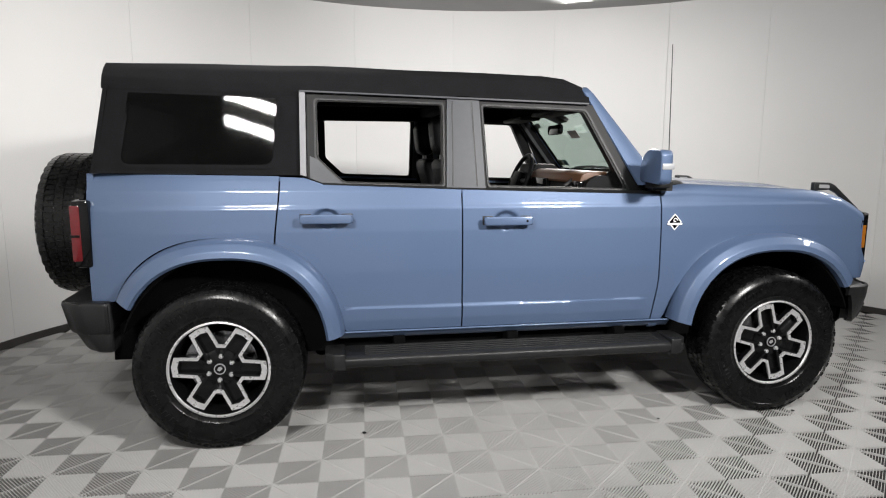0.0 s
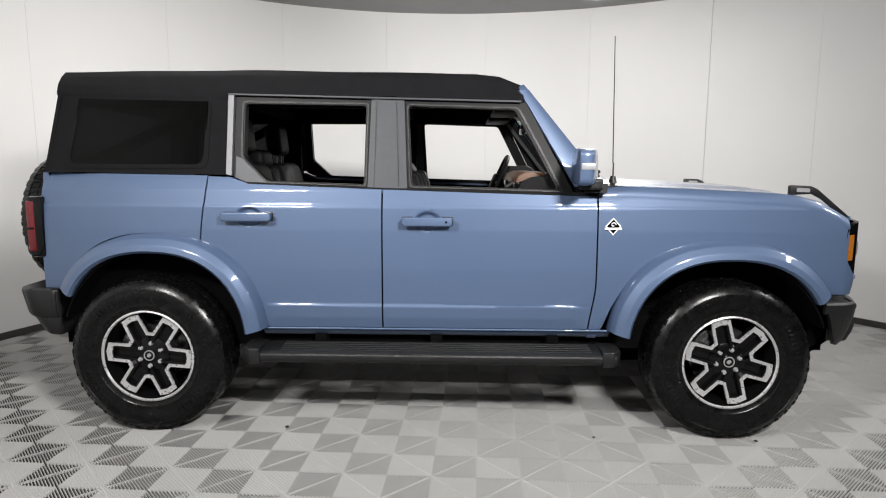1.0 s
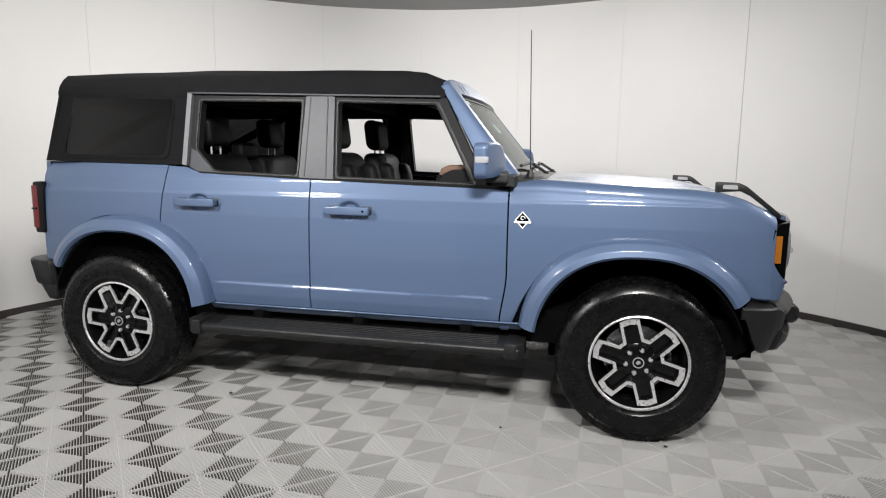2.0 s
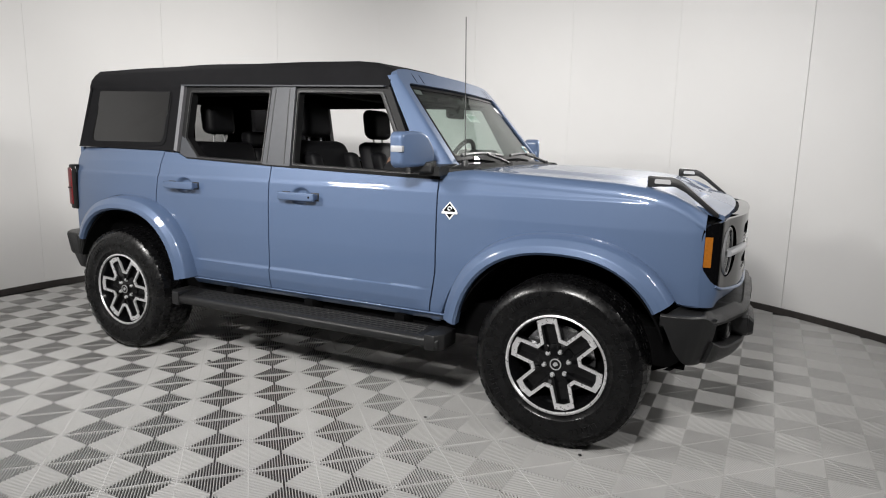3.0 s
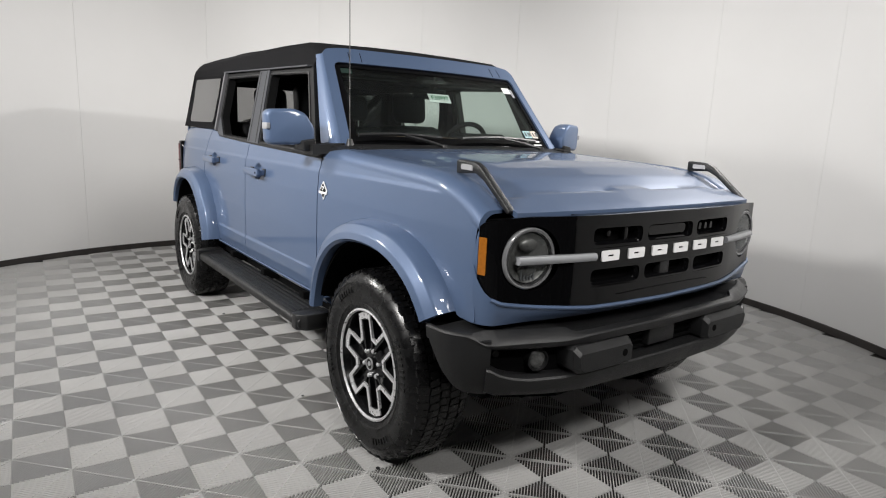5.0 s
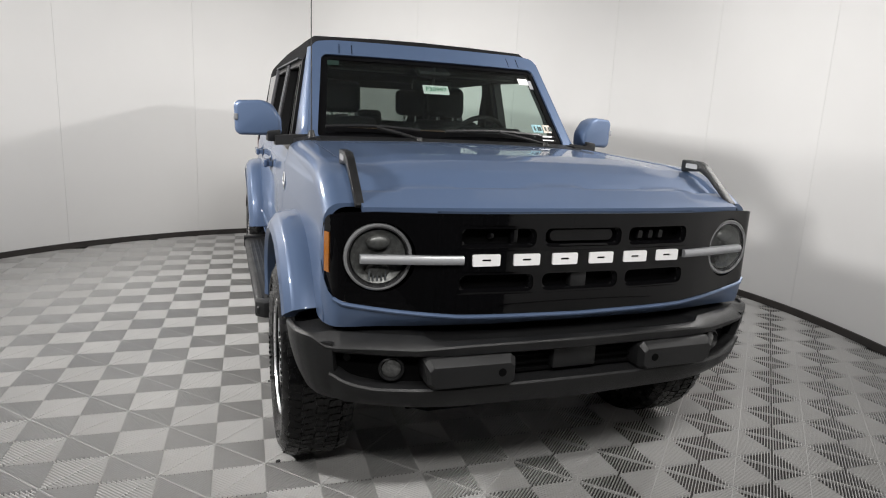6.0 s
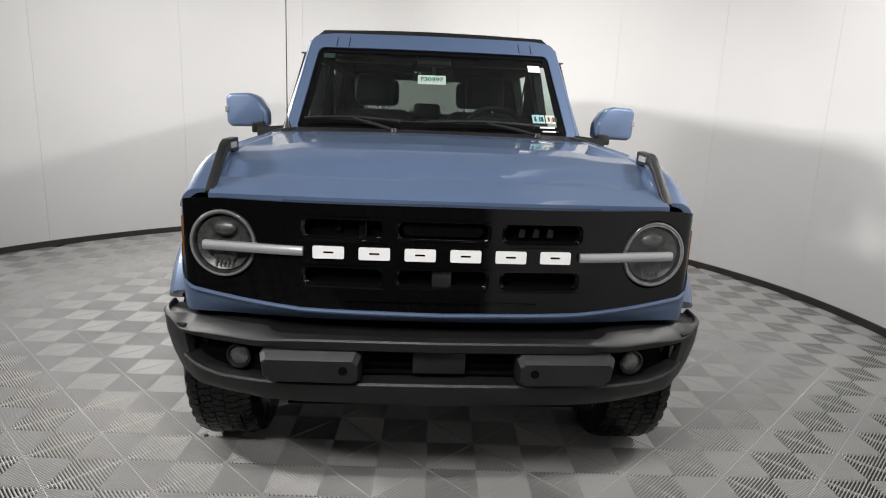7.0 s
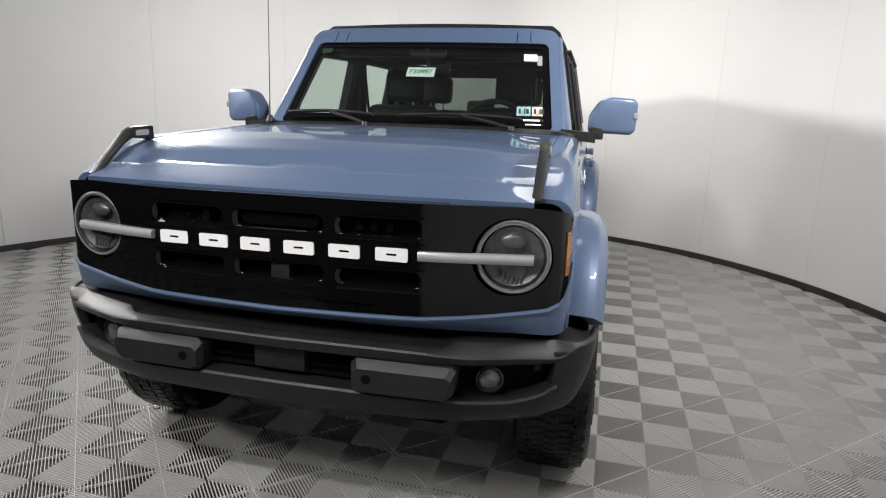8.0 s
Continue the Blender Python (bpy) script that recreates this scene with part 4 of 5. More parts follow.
bw = part("soft_rear_panel", ring_panel(BACK_OUT, BACK_WIN, back, (0.02, 0, 0)), M_FABRIC, car, "black canvas rear panel with a clear window")
part("rear_pane", plate(round_poly([(-0.61, 1.38), (0.61, 1.38), (0.57, 1.70), (-0.57, 1.70)], 0.06), lambda p: Vector(back(p)) + Vector((-0.003, 0, 0)), (0.002, 0, 0)), M_REARPANE, bw)
part("roof_rear_cap", skin(lambda u, v: (-1.972 - 0.012 * (1 - v), (2 * u - 1) * (0.70 - 0.04 * v), 1.75 + (0.088 + 0.035 * (1 - (2 * u - 1) ** 4)) * v), 12, 3, (0.02, 0, 0)), M_FABRIC, car)
tg = part("tailgate", skin(lambda u, v: (-2.06 - 0.012 * math.sin(math.pi * v), -0.765 + 1.53 * u, 0.735 + 0.60 * v), 10, 8, (0.03, 0, 0)), M_BLUE, car)
part("spare_bracket", box(-2.20, -2.05, -0.14, 0.14, 0.88, 1.18, 0.02), M_PLASTIC, tg)

# rear bumper
def rear_bar(z0, z1, back, wide, tuck, bevel):
    """A bar round the car's tail whose lower edge is drawn in."""
    bm = prism(round_poly([(-1.965, -wide), (back + 0.105, -wide + 0.01), (back + 0.02, -wide + 0.085), (back, -0.5), (back, 0.5), (back + 0.02, wide - 0.085), (back + 0.105, wide - 0.01), (-1.965, wide)], 0.03), "z", z0, z1, bevel=bevel)
    for v in bm.verts:
        k = (z1 - v.co.z) / (z1 - z0)
        v.co.x += tuck * k * smoothstep(-1.97, -2.12, v.co.x)
        v.co.y *= 1 - 0.25 * tuck * k
    return bm


part("rear_bumper", rear_bar(0.575, 0.735, -2.235, 0.885, 0.035, 0.02), M_PLASTIC, car, "textured black rear bumper")
part("rear_bumper_skirt", rear_bar(0.485, 0.59, -2.19, 0.872, 0.055, 0.012), M_PLASTIC, car)


# ---- front bumper ----
BUMPER = [(0.0, 2.275), (0.457, 2.264), (0.578, 2.243), (0.711, 2.196), (0.812, 2.152), (0.872, 2.113), (0.912, 2.074), (0.936, 2.030), (0.948, 1.98), (0.952, 1.918)]


def bumper_x(y):
    return interp(BUMPER, abs(y))


def bumper_plan(a):
    """A point of the bumper's outline and its outward normal, a from -1 to 1 across the car."""
    def at(t):
        y = 0.952 * (1 - (1 - t) ** 2.2)
        return Vector((bumper_x(y), y))
    t = abs(a)
    p = sum((at(max(0, min(1, t + d))) for d in (-0.02, 0, 0.02)), Vector((0, 0))) / 3 if 0.02 < t < 0.98 else at(t)
    d = at(min(1, t + 0.03)) - at(max(0, t - 0.03))
    n = Vector((d.y, -d.x)).normalized()
    s = math.copysign(1, a)
    return Vector((p.x, s * p.y)), Vector((n.x, s * n.y))


def bumper_at(y):
    """The place along the bumper's outline, -1 to 1, that lies at y."""
    return math.copysign(1 - (1 - abs(y) / 0.952) ** (1 / 2.2), y)


def sweep(a0, a1, section, n=48):
    """A closed section of (depth, height) drawn along the bumper's outline."""
    bm = bmesh.new()
    rows = []
    for k in range(n + 1):
        p, nor = bumper_plan(a0 + (a1 - a0) * k / n)
        rows.append([bm.verts.new((p.x - nor.x * d, p.y - nor.y * d, z)) for d, z in section(p.x, abs(p.y))])
    m = len(rows[0])
    for a, b in zip(rows, rows[1:]):
        for j in range(m):
            bm.faces.new((a[j], a[(j + 1) % m], b[(j + 1) % m], b[j]))
    bm.faces.new(rows[0])
    bm.faces.new(rows[-1][::-1])
    return bm


def top_bar(x, y):
    wing = smoothstep(0.515, 0.565, y)
    side = smoothstep(2.07, 1.98, x)
    close = smoothstep(0.842, 0.905, y)
    top = 0.703 + 0.014 * wing - 0.004 * close
    low = 0.690 - 0.009 * smoothstep(0.42, 0.60, y) - 0.006 * smoothstep(0.70, 0.84, y)
    low += (top - 0.010 - low) * close
    slope = 0.030 + 0.022 * wing - 0.038 * close
    back = 0.13 - 0.105 * side
    return [(back, top - 0.012), (slope + 0.008, top - 0.010), (slope + 0.004, top - 0.002), (slope, top), (slope - 0.006, top - 0.001), (0.004, low + 0.006), (0.0, low), (0.001, low - 0.006), (0.006, 0.662), (0.016, 0.655), (back, 0.652)]


def low_bar(x, y):
    lip = interp([(0, 0.556), (0.50, 0.553), (0.70, 0.550), (0.76, 0.558), (0.80, 0.570), (0.835, 0.590)], y)
    low = interp([(0, 0.455), (0.65, 0.464), (0.80, 0.470), (0.85, 0.484)], y)
    return [(0.12, lip), (0.022, lip), (0.008, lip - 0.002), (0.003, lip - 0.009), (0.012, lip - 0.045), (0.034, low + 0.012), (0.060, low), (0.12, low)]


def end_wall(x, y):
    """The bumper's end: upright at the top, tucked in below, cut away towards the tyre."""
    low = interp([(1.918, 0.690), (1.95, 0.625), (1.98, 0.553), (2.02, 0.503), (2.06, 0.480), (2.12, 0.470), (2.16, 0.468)], x)
    zs = [0.690 + (low - 0.690) * k / 8 for k in range(9)]

    def tuck(z):
        return interp([(0.46, 0.085), (0.475, 0.066), (0.50, 0.048), (0.57, 0.022), (0.64, 0.006), (0.69, 0.002)], z)
    return [(tuck(z), z) for z in zs] + [(tuck(z) + 0.025, z + 0.002) for z in zs[::-1]]


fb = part("front_bumper", sweep(-1, 1, top_bar, 140), M_PLASTIC, car, "textured black front bumper", smooth=30)
part("bumper_lower_bar", sweep(-bumper_at(0.842), bumper_at(0.842), low_bar, 90), M_PLASTIC, fb, smooth=30)
for s in (-1, 1):
    part("bumper_end", sweep(s * bumper_at(0.832), s, end_wall, 40), M_PLASTIC, fb, smooth=50)
    part("fog_recess", sweep(s * bumper_at(0.54), s * bumper_at(0.86), lambda x, y: [(0.12, 0.67), (0.066, 0.668), (0.066, 0.545), (0.12, 0.54)], 16), M_DARK, fb)
    pad = part("bumper_pad", prism([(s * 0.245, 0.640), (s * 0.262, 0.657), (s * 0.545, 0.660), (s * 0.560, 0.648), (s * 0.552, 0.575), (s * 0.530, 0.556), (s * 0.262, 0.552), (s * 0.245, 0.565)], "x", 2.18, 2.262, bevel=0.003), M_PLASTIC, fb, "raised black bumper pad", smooth=18)
    part("pad_face", pillow([(s * 0.246, 0.642), (s * 0.262, 0.656), (s * 0.545, 0.659), (s * 0.559, 0.647), (s * 0.551, 0.576), (s * 0.530, 0.557), (s * 0.262, 0.553), (s * 0.246, 0.566)], [(0.0, 1.0), (0.022, 1.0), (0.024, 0.98)], lambda a, b, d: (2.2625 + d, a - s * 0.009 * (d > 0) * (1 if abs(a) > 0.4 else -1), b - d * (0.9 if b > 0.6 else -0.4))), M_PLASTIC, pad, smooth=18)
    sensor = part("parking_sensor", disc(0.014, 0, 0.004, 20, centre=(0, 0, 0)), M_DARK, pad)
    sensor.matrix_basis = Matrix.Translation((2.288, s * 0.30, 0.603)) @ Matrix.Rotation(radians(90), 4, "Z")
    fog = part("fog_lamp", lathe([(0.001, -0.004), (0.022, -0.002), (0.031, 0.004), (0.036, -0.01), (0.042, -0.006), (0.040, 0.03), (0.001, 0.03)], 32, closed=False), M_PLASTIC, fb)
    fog.matrix_basis = Matrix.Translation((2.176, s * 0.645, 0.604)) @ Matrix.Rotation(radians(90 + s * 12), 4, "Z")
    part("fog_lens", lathe([(0.001, -0.010), (0.02, -0.007), (0.031, 0.0), (0.031, 0.004), (0.001, 0.004)], 28, closed=False), M_FOG, fog, "clear fog lamp lens")
    sn = part("side_sensor", disc(0.012, -0.004, 0.01, 16), M_PLASTIC, fb)
    sn.matrix_basis = Matrix.Translation((2.098, s * 0.775, 0.625)) @ Matrix.Rotation(radians(90 + s * 30), 4, "Z")
    part("tow_hook", tube([(2.14, s * 0.36, 0.492), (2.205, s * 0.36, 0.485), (2.218, s * 0.40, 0.484), (2.205, s * 0.44, 0.485), (2.14, s * 0.44, 0.492)], 0.012, 8), M_DARK, fb)
part("bumper_opening", box(2.16, 2.20, -0.26, 0.26, 0.55, 0.67), M_DARK, fb)
for k in range(4):
    part("opening_slat", box(2.20, 2.212, -0.245, 0.245, 0.566 + 0.026 * k, 0.574 + 0.026 * k), M_DARK, fb)
part("bumper_radar", box(2.19, 2.235, -0.085, 0.085, 0.575, 0.662, 0.006), M_PLASTIC, fb)
def shelf(u, v):
    y = -0.93 + 1.86 * u
    x0 = interp([(0, 2.02), (0.80, 2.0), (0.93, 1.915)], abs(y))
    x1 = bumper_x(y) - interp([(0, 0.04), (0.55, 0.055), (0.85, 0.05), (0.93, 0.02)], abs(y))
    return (x0 + (x1 - x0) * v, y, 0.697 + 0.012 * smoothstep(0.52, 0.57, abs(y)) * (1 - smoothstep(0.86, 0.93, abs(y))) + 0.020 * (1 - v) ** 2 * (1 - smoothstep(0.80, 0.90, abs(y))))


part("bumper_shelf", skin(shelf, 60, 6, (0, 0, -0.015)), M_PLASTIC, fb)
part("skid_valance", skin(lambda u, v: (2.20 - 0.14 * (1 - v) - 0.10 * abs(2 * u - 1) ** 3, -0.76 + 1.52 * u, 0.405 + 0.105 * v), 24, 3, (-0.03, 0, 0)), M_DARK, fb)

# ---- grille lettering, drawn as plain white blocks ----
for k in range(6):
    y = -0.352 + 0.1408 * k
    x = face_x(y)
    part("letter_block", ring_panel(round_poly([(y - 0.048, 0.944), (y + 0.048, 0.944), (y + 0.048, 0.983), (y - 0.048, 0.983)], 0.006), round_poly([(y - 0.016, 0.960), (y + 0.016, 0.960), (y + 0.016, 0.967), (y - 0.016, 0.967)], 0.003, 2), lambda p, x=x: (x + 0.005, p[0], p[1]), (-0.006, 0, 0)), M_WHITE, grille, "white raised letter block")

# ---- wipers, aerial, washer jets ----
for y0, y1 in ((-0.20, -0.66), (0.52, -0.04)):
    wp = part("wiper", tube([(0.955, y0, 1.302), (0.925, y0 + (y1 - y0) * 0.2, 1.328), (0.895, y0 + (y1 - y0) * 0.45, 1.352)], 0.009, 6), M_PLASTIC, car, "black wiper arm and blade")
    part("wiper_blade", tube([Vector(screen(0.5 + (y0 + (y1 - y0) * k) / 1.49, 0.112 + 0.022 * math.sin(math.pi * k))) + Vector((0.018, 0, 0.014)) for k in (-0.05, 0.1, 0.3, 0.5, 0.7, 0.9, 1.0)], 0.0095, 6), M_PLASTIC, wp)
    part("wiper_pivot", lathe([(0.001, 0.0), (0.018, 0.0), (0.014, 0.02), (0.001, 0.02)], 14, closed=False), M_PLASTIC, wp).matrix_basis = Matrix.Translation((0.955, y0, 1.292)) @ Matrix.Rotation(radians(90), 4, "X")
aer = part("aerial", tube([(0.905, -0.735, 1.29), (0.905, -0.735, 1.39), (0.902, -0.735, 1.395), (0.888, -0.735, 2.02)], 0.0045, 8, taper=0.5), M_PLASTIC, car, "thin black whip aerial")
part("aerial_base", lathe([(0.001, 0.0), (0.022, 0.0), (0.012, 0.035), (0.001, 0.035)], 20, closed=False), M_PLASTIC, aer).matrix_basis = Matrix.Translation((0.905, -0.735, 1.292)) @ Matrix.Rotation(radians(90), 4, "X")
part("roof_edge_seal", skin(lambda u, v: Vector(screen(0.03 + 0.94 * u, 1.0)) + Vector((-0.03 - 0.02 * v, 0, 0.004 + 0.012 * v)), 20, 2, (-0.01, 0, -0.012)), M_FABRIC, car)
for s in (-1, 1):
    for dy in (0.0, 0.05):
        part("header_joint", skin(lambda u, v: Vector(screen(0.5 + s * (0.395 - dy) + 0.002 * u, 0.895 + 0.10 * v)) + Vector((0.0012, 0, 0.0008)), 1, 3, (-0.003, 0, 0)), M_DARK, car)

# chassis below the floor pan, added to block light and darken the floor there
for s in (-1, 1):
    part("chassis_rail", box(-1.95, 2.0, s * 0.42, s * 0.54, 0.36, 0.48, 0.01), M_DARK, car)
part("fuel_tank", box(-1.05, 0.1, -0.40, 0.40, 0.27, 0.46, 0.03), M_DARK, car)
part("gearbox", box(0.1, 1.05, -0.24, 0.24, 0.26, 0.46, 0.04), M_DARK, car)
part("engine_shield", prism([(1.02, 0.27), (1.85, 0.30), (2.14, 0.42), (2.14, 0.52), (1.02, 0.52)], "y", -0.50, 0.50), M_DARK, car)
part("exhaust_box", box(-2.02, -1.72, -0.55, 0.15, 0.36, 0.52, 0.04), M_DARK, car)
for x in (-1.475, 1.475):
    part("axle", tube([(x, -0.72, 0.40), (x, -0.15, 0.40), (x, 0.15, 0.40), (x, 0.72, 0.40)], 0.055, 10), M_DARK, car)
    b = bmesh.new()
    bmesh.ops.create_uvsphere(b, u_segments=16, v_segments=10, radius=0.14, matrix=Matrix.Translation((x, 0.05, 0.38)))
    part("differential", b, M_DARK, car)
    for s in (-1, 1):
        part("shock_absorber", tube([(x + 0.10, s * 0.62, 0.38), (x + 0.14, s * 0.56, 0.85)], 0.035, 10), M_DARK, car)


# skid plate below the engine, added to block light under the nose
part("skid_plate", prism([(2.12, 0.50), (2.10, 0.44), (1.86, 0.30), (1.20, 0.27), (1.20, 0.50)], "y", -0.46, 0.46, bevel=0.01), M_DARK, car, "black skid plate, added to block light under the nose")

# ---- interior ----
def bulge(x0, x1, y0, y1, z0, z1, r=0.03, lean=0.0, seg=3):
    bm = box(x0, x1, y0, y1, z0, z1, r, seg=seg)
    for v in bm.verts:
        v.co.x -= lean * (v.co.z - z0)
    return bm


def make_seat(x, y, headrest_z=1.43):
    seat = part("seat", bulge(x - 0.02, x + 0.50, y - 0.25, y + 0.25, 0.74, 0.90, 0.05), M_LEATHER, car, "black leather seat")
    part("seat_backrest", bulge(x - 0.10, x + 0.04, y - 0.25, y + 0.25, 0.82, 1.41, 0.06, lean=0.28), M_LEATHER, seat)
    for dy in (-0.2, 0.2):
        part("seat_bolster", bulge(x - 0.02, x + 0.085, y + dy - 0.05, y + dy + 0.05, 0.9, 1.34, 0.035, lean=0.28), M_LEATHER, seat)
    hx = x - 0.03 - 0.28 * 0.66
    part("headrest", bulge(hx - 0.05, hx + 0.06, y - 0.135, y + 0.135, headrest_z, headrest_z + 0.215, 0.052, lean=0.12, seg=5), M_LEATHER, seat)
    for dy in (-0.06, 0.06):
        part("headrest_post", tube([(hx, y + dy, 1.36), (hx, y + dy, headrest_z + 0.05)], 0.007, 6), M_SILVER, seat)
    return seat


for y in (-0.38, 0.38):
    make_seat(-0.09, y)
bench = part("rear_bench", bulge(-0.98, -0.46, -0.62, 0.62, 0.76, 0.92, 0.05), M_LEATHER, car, "black leather rear bench")
for y in (-0.36, 0.36):
    part("bench_backrest", bulge(-1.06, -0.93, y - 0.27, y + 0.27, 0.84, 1.39, 0.05, lean=0.25), M_LEATHER, bench)
    part("headrest", bulge(-1.20, -1.09, y - 0.125, y + 0.125, 1.44, 1.65, 0.045, lean=0.1), M_LEATHER, bench)
    for dy in (-0.05, 0.05):
        part("headrest_post", tube([(-1.15, y + dy, 1.35), (-1.15, y + dy, 1.50)], 0.007, 6), M_SILVER, bench)
part("bench_backrest", bulge(-1.06, -0.94, -0.085, 0.085, 0.84, 1.35, 0.04, lean=0.25), M_LEATHER, bench)
part("headrest", bulge(-1.20, -1.10, -0.11, 0.11, 1.36, 1.47, 0.035, lean=0.1), M_LEATHER, bench)

# dashboard
dash = part("dashboard", prism(round_poly([(0.46, 0.95), (0.40, 1.12), (0.43, 1.29), (0.50, 1.325), (0.78, 1.300), (0.80, 0.95)], 0.03), "y", -0.74, 0.74), M_LEATHER, car, "black dashboard with a brown top pad")
part("dash_pad", prism(round_poly([(0.405, 1.275), (0.42, 1.325), (0.46, 1.344), (0.56, 1.344), (0.57, 1.325), (0.50, 1.308)], 0.015), "y", -0.69, 0.20, bevel=0.008), M_BROWN, dash, "brown stitched dash pad")
part("dash_top", prism(round_poly([(0.565, 1.30), (0.565, 1.340), (0.70, 1.330), (0.76, 1.30)], 0.012), "y", -0.69, 0.69), M_LEATHER, dash)
part("dash_vent", box(0.40, 0.44, -0.70, -0.60, 1.15, 1.29, 0.008), M_GLOSS, dash)
part("grab_handle", tube([(0.42, -0.56, 1.14), (0.375, -0.56, 1.17), (0.375, -0.56, 1.26), (0.42, -0.56, 1.29)], 0.016, 8), M_PLASTIC, dash)
part("centre_screen", box(0.395, 0.425, -0.17, 0.13, 1.15, 1.29, 0.006), M_GLOSS, dash)
part("instrument_hood", prism(round_poly([(0.42, 1.30), (0.44, 1.375), (0.58, 1.375), (0.64, 1.32)], 0.02), "y", 0.21, 0.55, bevel=0.01), M_LEATHER, dash)
# steering wheel
bm = lathe([(0.19 + 0.016 * math.cos(a), 0.016 * math.sin(a)) for a in [2 * math.pi * k / 8 for k in range(8)]], 40)
sw = part("steering_wheel", bm, M_LEATHER, car, "black leather steering wheel")
sw.matrix_basis = Matrix.Translation((0.375, 0.365, 1.258)) @ Matrix.Rotation(radians(22), 4, "Y") @ Matrix.Rotation(radians(90), 4, "Z")
part("wheel_hub", box(-0.075, 0.075, -0.02, 0.04, -0.06, 0.06, 0.02), M_LEATHER, sw)
for a in (0.0, math.pi, -math.pi / 2):
    part("wheel_spoke", tube([(0.06 * math.cos(a), 0.0, 0.06 * math.sin(a)), (0.185 * math.cos(a), 0.0, 0.185 * math.sin(a))], 0.016, 8), M_GREY, sw)
part("steering_column", tube([(0.39, 0.365, 1.25), (0.55, 0.365, 1.18)], 0.04, 10), M_PLASTIC, dash)

# roll cage
for s in (-1, 1):
    part("cage_post", prism([(-0.33, 0.62), (-0.19, 0.62), (-0.205, 1.73), (-0.315, 1.73)], "y", s * 0.655, s * 0.725, bevel=0.015), M_DARK, car)
    part("cage_post", prism([(-1.26, 0.62), (-1.06, 0.62), (-1.06, 1.73), (-1.17, 1.73)], "y", s * 0.645, s * 0.715, bevel=0.015), M_DARK, car)
    part("cage_rail", box(-1.95, 0.45, s * 0.60, s * 0.69, 1.675, 1.735, 0.015), M_DARK, car)
    part("cage_stay", tube([(-1.16, s * 0.66, 1.70), (-1.93, s * 0.70, 1.34)], 0.032, 8), M_DARK, car)
    part("sun_visor", box(0.30, 0.44, s * 0.12, s * 0.56, 1.665, 1.69, 0.008), M_LEATHER, car)
    part("seat_belt", skin(lambda u, v: (-0.27 + 0.045 * u, s * (0.648 - 0.08 * (1 - v)), 0.9 + 0.72 * v), 1, 4, (0, -s * 0.003, 0)), M_FABRIC, car)
for x in (-1.12, -0.26, 0.40):
    part("cage_crossbar", box(x - 0.05, x + 0.05, -0.66, 0.66, 1.70, 1.76, 0.015), M_DARK, car)
part("inner_mirror", box(0.49, 0.52, -0.12, 0.12, 1.565, 1.63, 0.015), M_GLOSS, car, "black rear-view mirror")
part("mirror_stalk", tube([(0.515, 0, 1.60), (0.545, 0, 1.66), (0.55, 0, 1.70)], 0.01, 6), M_PLASTIC, car)
part("sensor_housing", prism(round_poly([(0.46, 1.72), (0.565, 1.665), (0.55, 1.64), (0.45, 1.68)], 0.01), "y", -0.09, 0.09, bevel=0.008), M_PLASTIC, car)
part("headliner", skin(lambda u, v: (-1.95 + 2.36 * u, -0.64 + 1.28 * v, 1.80 + 0.02 * math.sin(math.pi * v) - 0.06 * smoothstep(0.9, 1.0, u)), 10, 8, (0, 0, 0.006)), M_FABRIC, car)


# ---- windscreen stickers ----
def on_screen(y, z, w, h, material, name, lift=0.002, label=""):
    v = (z - 1.275) / 0.512
    u = 0.5 + y / (2 * (0.752 - 0.078 * v))
    du, dv = w / 1.45, h / 0.512
    return part(name, skin(lambda a, b: screen(u - du / 2 + du * a, v - dv / 2 + dv * b) + Vector((-0.012 + lift, 0, -0.006 + lift)), 3, 3, (-0.001, 0, -0.001)), material, screen_glass, label)


M_GREEN = mat("green_print", (0.03, 0.22, 0.10), rough=0.5, noise_scale=50, noise_amt=0.1)
M_FAINT = mat("faded_green_print", (0.010, 0.026, 0.020), rough=0.5, noise_scale=50, noise_amt=0.1)
M_CYAN = mat("teal_print", (0.24, 0.42, 0.46), rough=0.5, noise_scale=90, noise_amt=0.4)
M_TAN = mat("tan_print", (0.55, 0.49, 0.42), rough=0.5, noise_scale=90, noise_amt=0.4)
stk = on_screen(-0.012, 1.573, 0.155, 0.048, M_WHITE, "stock_sticker", 0.002, "white sticker with printed stock number")
cur = bpy.data.curves.new("sticker_text", "FONT")
cur.body, cur.size, cur.align_x, cur.align_y, cur.extrude = "F30997", 0.042, "CENTER", "CENTER", 0.0004
tmp = bpy.data.objects.new("sticker_text", cur)
me = bpy.data.meshes.new_from_object(tmp)
bpy.data.objects.remove(tmp)
me.materials.append(M_GREEN)
txt = new("sticker_text", me)
txt.parent = stk
v0 = (1.573 - 1.275) / 0.512
c = screen(0.5 - 0.012 / 1.42, v0)
n = (screen(0.5, v0 + 0.1) - screen(0.5, v0)).normalized()
ax = Vector((0, 1, 0))
nz = ax.cross(n)
txt.matrix_basis = Matrix.Translation(c + Vector((-0.012, 0, -0.006)) + nz * 0.006) @ Matrix((ax, n, nz)).transposed().to_4x4()
stk.matrix_basis = Matrix.Translation((-0.045, 0, 0))
on_screen(0.55, 1.655, 0.07, 0.035, M_WHITE, "corner_sticker")
on_screen(0.605, 1.64, 0.04, 0.05, M_LIGHTBAR, "corner_sticker")
